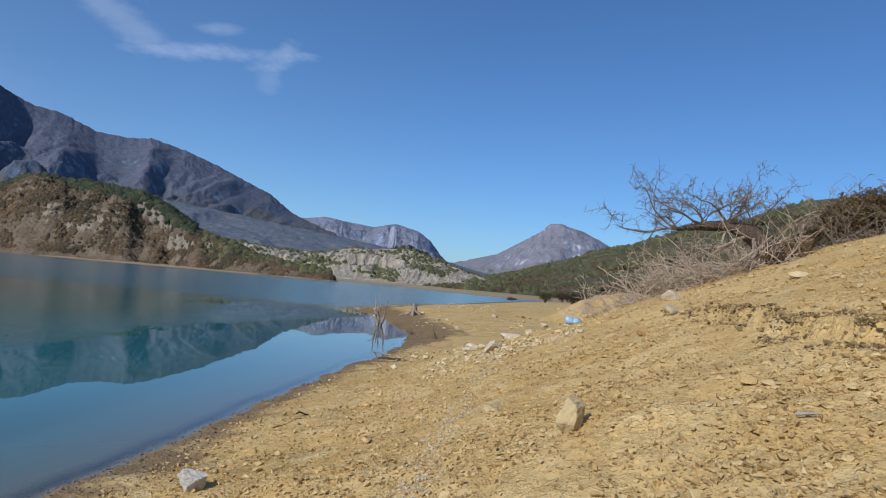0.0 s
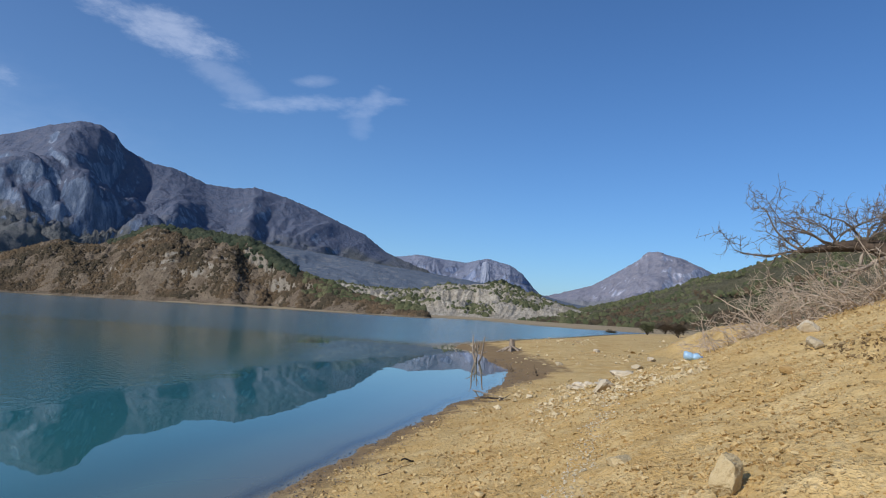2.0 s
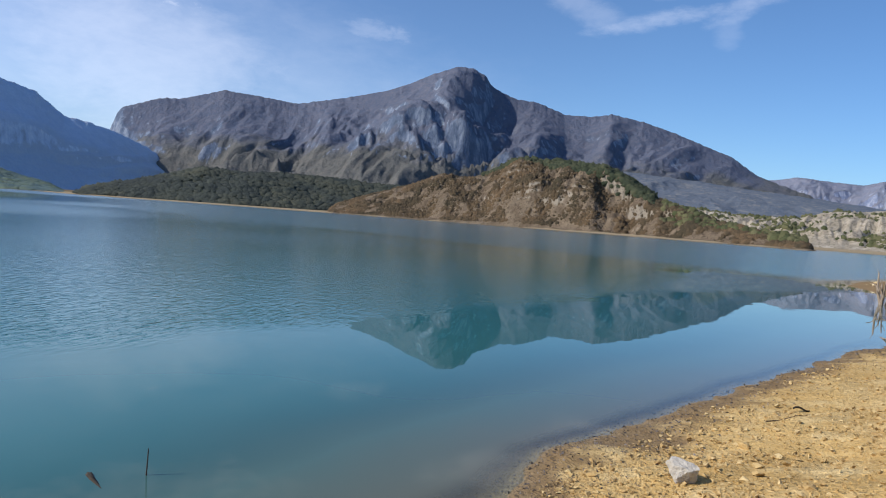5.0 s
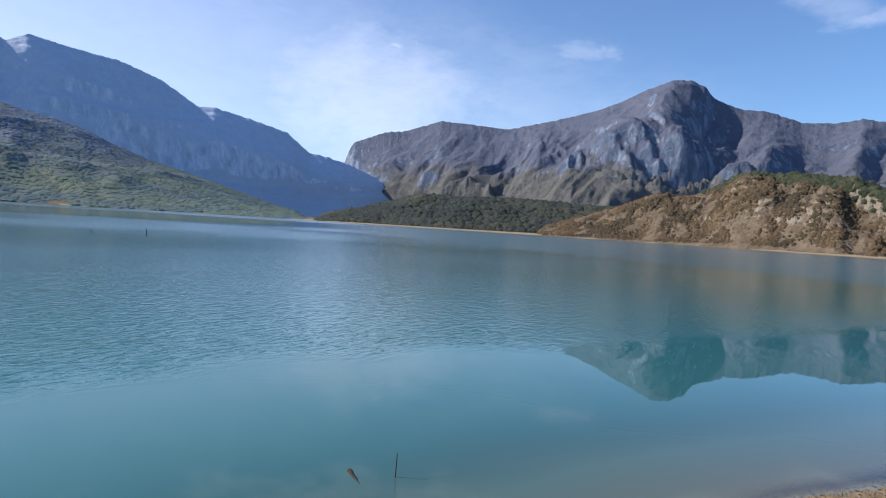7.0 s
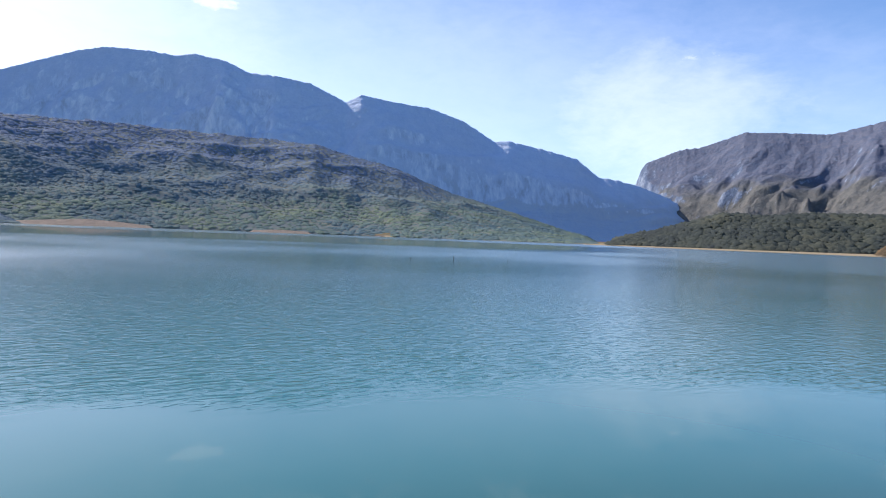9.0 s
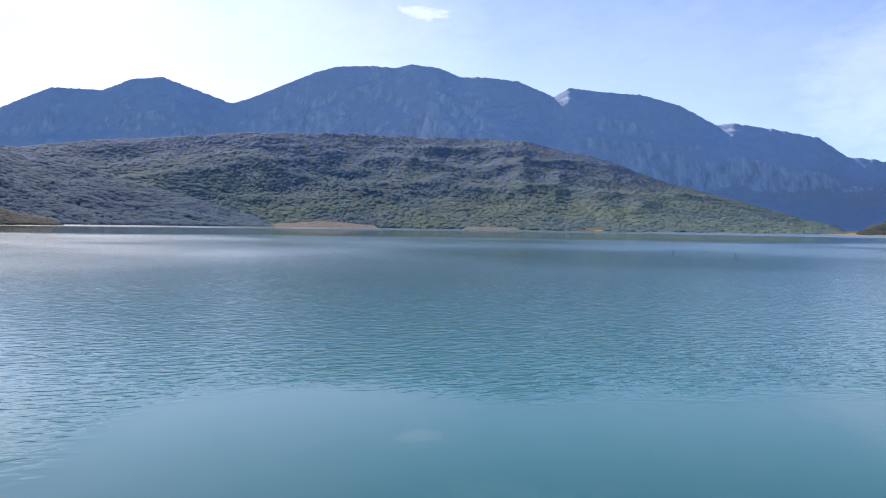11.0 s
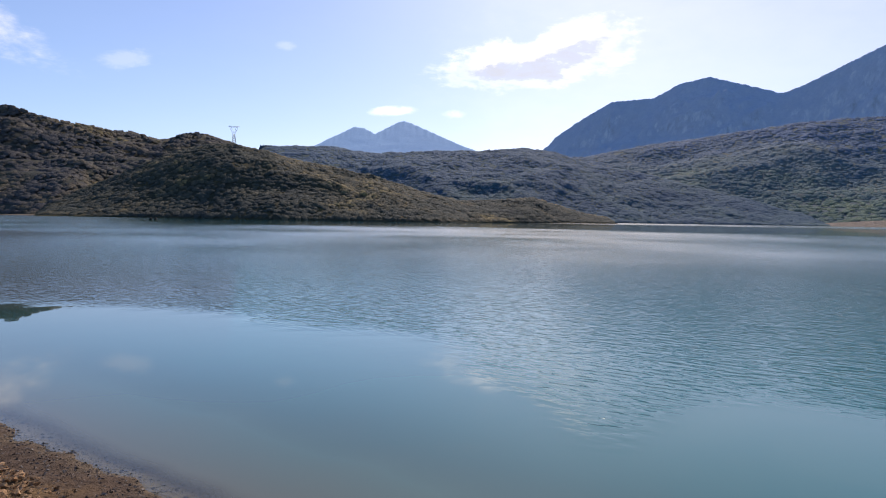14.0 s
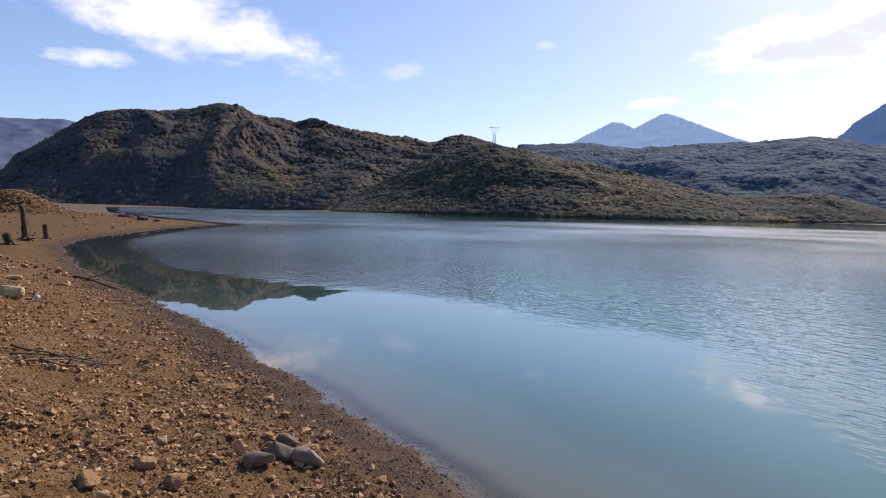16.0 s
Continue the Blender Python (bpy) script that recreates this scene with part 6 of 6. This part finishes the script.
def bottle(x, y):
    ob = empty("plastic_bottle", pose(x, y, ground_at(x, y) + 0.07, 10, 4, -15))
    prof = [(0.0, 0.02), (0.005, 0.062), (0.03, 0.075), (0.07, 0.077), (0.085, 0.070), (0.10, 0.077), (0.14, 0.076), (0.155, 0.069), (0.17, 0.076), (0.21, 0.074), (0.25, 0.05), (0.272, 0.02), (0.285, 0.017)]
    line = np.array([[p[0] - 0.14, 0, 0] for p in prof])
    v, f = tube(line, [p[1] for p in prof], 20)
    v[:, 2] -= 0.028 * np.exp(-((v[:, 0] - 0.02) / 0.06) ** 2) * (v[:, 2] > 0)
    v[:, 1] += 0.012 * np.sin(v[:, 0] * 30)
    part("body", mesh_from("body", v, f, plastic("blue_plastic", (0.33, 0.51, 0.66))), ob)
    v, f = tube(np.array([[0.143, 0, 0], [0.146, 0, 0], [0.163, 0, 0], [0.166, 0, 0]]), [0.017, 0.0195, 0.0195, 0.017], 16)
    part("cap", mesh_from("cap", v, f, plastic("blue_cap", (0.10, 0.25, 0.55))), ob, "darker blue screw cap")
    return tagged(ob, "crushed pale blue plastic bottle lying on the clay", "bottle")


bottle(2.5, 11.75)


# ---- things standing in the lake ----
def post(label, x, y, height, radius, seed, name="wooden_post"):
    rng = np.random.default_rng(seed)
    z = max(ground_at(x, y), -3.0)
    line = wander(rng, (0, 0, z), (rng.normal(0, 0.03), 0.02, 1), height - z, 8, 0.025)
    ob = new(name, mesh_from(name, *join(twiggy(rng, line, radius, 0, 0, 0, 0)), SOAKED_WOOD))
    ob.matrix_basis = Matrix.Translation((x, y, 0))
    return tagged(ob, label, "post")


post("thin dark stake standing in the shallow water", -5.18, 2.87, 0.21, 0.012, 61)
rng_log = np.random.default_rng(62)
log_line = np.array([[-5.52, 2.585, -0.008], [-5.42, 2.57, -0.011], [-5.25, 2.56, -0.016], [-5.05, 2.56, -0.024], [-4.8, 2.57, -0.06]])
log_bed = new("sunken_branch", mesh_from("sunken_branch", *join(twiggy(rng_log, log_line, 0.03, 0, 0, 0.4, 0.1)), SOAKED_WOOD))
tagged(log_bed, "dark waterlogged branch slanting up through the shallow water", "branch")
post("dark wooden post standing in the bay", 8.2, -59.0, 0.55, 0.09, 63)
post("dark stake far out in the lake", -60.0, 6.8, 0.45, 0.10, 64)
post("low stake far out in the lake", -59.1, 2.5, 0.25, 0.10, 65)
post("dark stake in the open water", -60.0, 12.0, 0.3, 0.08, 66)
for k, (x, y) in enumerate([(-21.0, -230.0), (-22.6, -231.0)]):
    v, f = rock_shape(500 + k, 3, 2, 0.05)
    fl = new("float", mesh_from("float", v * [0.9, 0.9, 1.2] + np.array([0, 0, 0.25]), f, SOAKED_WOOD))
    fl.matrix_basis = Matrix.Translation((x, y, 0))
    tagged(fl, "dark float riding on the lake", "buoy", "pair of floats on the lake")

# ---- heap of rubble on the southern flat ----
mx, my = 40.0, -79.0
rng_m = np.random.default_rng(71)
mp = rng_m.normal(0, 1, (1500, 2)) * [3.6, 2.4]
mh = 2.7 * np.exp(-((mp[:, 0] / 4.6) ** 2) - (mp[:, 1] / 3.2) ** 2)
heap = empty("rubble_heap", Matrix.Translation((mx, my, ground_at(mx, my) - 0.1)))
hx, hy = np.meshgrid(np.linspace(-11, 11, 40), np.linspace(-8, 8, 32), indexing="ij")
hz = 2.6 * np.exp(-((hx / 4.6) ** 2) - (hy / 3.2) ** 2) + 0.12 * fbm(hx * 0.9, hy * 0.9, 3) - 0.12
part("mound", mesh_from("mound", np.stack([hx, hy, hz], -1).reshape(-1, 3), grid_faces(40, 32), SOIL), heap, "brown earth under the rubble")
tagged(part("rubble", scatter("rubble", CHUNKS, np.stack([mp[:, 0], mp[:, 1], mh + 0.05], -1), rng_m.uniform(0.15, 0.5, 1500), rng_m.uniform(0.5, 1, 1500), BACKLIT_BROWN_STONE, 72), heap), kind="stuff")
tagged(heap, "heap of broken stone dumped on the muddy flat", "rubble heap")


# ---- lattice power pylon on the far ridge ----
def steel():
    m, n = material("galvanised_steel")
    finish(n, n.ramp(n.noise(place(n), 0.8, 3), (0.3, (0.35, 0.36, 0.38)), (0.7, (0.5, 0.51, 0.53))), 0.5, Metallic=0.6)
    return m


def pylon(az, r, height):
    b = bearing(az) * r
    z, _ = hill_height(HILLS["south_hill"], np.array([az]), np.array([1.0]))
    steel_mat = steel()
    ob = empty("power_pylon", pose(b.x, b.y, float(z[0]) - 1.0, 0, 0, az))
    for sx in (-1, 1):
        for sy in (-1, 1):
            leg = np.array([[sx * 3.0, sy * 3.0, 0], [sx * 1.1, sy * 1.1, height * 0.6], [sx * 1.1, sy * 1.1, height * 0.62]])
            part("leg", mesh_from("leg", *tube(leg, [0.34, 0.28, 0.28], 4), steel_mat), ob)
    for k in range(7):
        z0, z1 = height * 0.6 * k / 7, height * 0.6 * (k + 1) / 7
        w0, w1 = 3.0 - 1.9 * k / 7, 3.0 - 1.9 * (k + 1) / 7
        for s in (-1, 1):
            part("brace", mesh_from("brace", *tube([[-w0, s * w0, z0], [w1, s * w1, z1]], [0.1, 0.1], 4), steel_mat), ob)
            part("brace", mesh_from("brace", *tube([[w0, s * w0, z0], [-w1, s * w1, z1]], [0.1, 0.1], 4), steel_mat), ob)
    for s in (-1, 1):
        part("arm", mesh_from("arm", *join([tube([[s * 1.1, 0, height * 0.6], [s * 4.2, 0, height * 0.85], [s * 5.4, 0, height]], [0.2, 0.18, 0.15], 4), tube([[s * 0.2, 0, height * 0.62], [s * 3.4, 0, height * 0.98]], [0.16, 0.14], 4)]), steel_mat), ob)
    part("crossbeam", mesh_from("crossbeam", *join([tube([[-7.0, 0, height * 0.97], [7.0, 0, height * 0.97]], [0.2, 0.2], 4), tube([[-7.0, 0, height * 0.97], [0, 0, height * 0.91], [7.0, 0, height * 0.97]], [0.14, 0.14, 0.14], 4)]), steel_mat), ob)
    return tagged(ob, "grey lattice steel power pylon on the wooded ridge", "pylon")


pylon(168.3, 868.0, 27.0)


# ---- collapsed orange clay behind the brushwood ----
cx, cy = np.meshgrid(np.linspace(-2.6, 2.6, 44), np.linspace(-2.0, 2.0, 34), indexing="ij")
cz = 0.8 * np.exp(-((cx / 1.9) ** 4) - (cy / 1.3) ** 4) * (1 + 0.25 * fbm(cx * 1.3, cy * 1.3, 4)) + 0.06 * fbm(cx * 4, cy * 4, 3) - 0.12
clay = new("clay_bank", mesh_from("clay_bank", np.stack([cx, cy, cz], -1).reshape(-1, 3), grid_faces(44, 34), SOIL))
clay.matrix_basis = pose(5.1, 15.9, ground_at(5.1, 15.9) - 0.05, 0, 0, 15)
tagged(clay, "crumbling orange clay mound behind the brushwood", "mound")
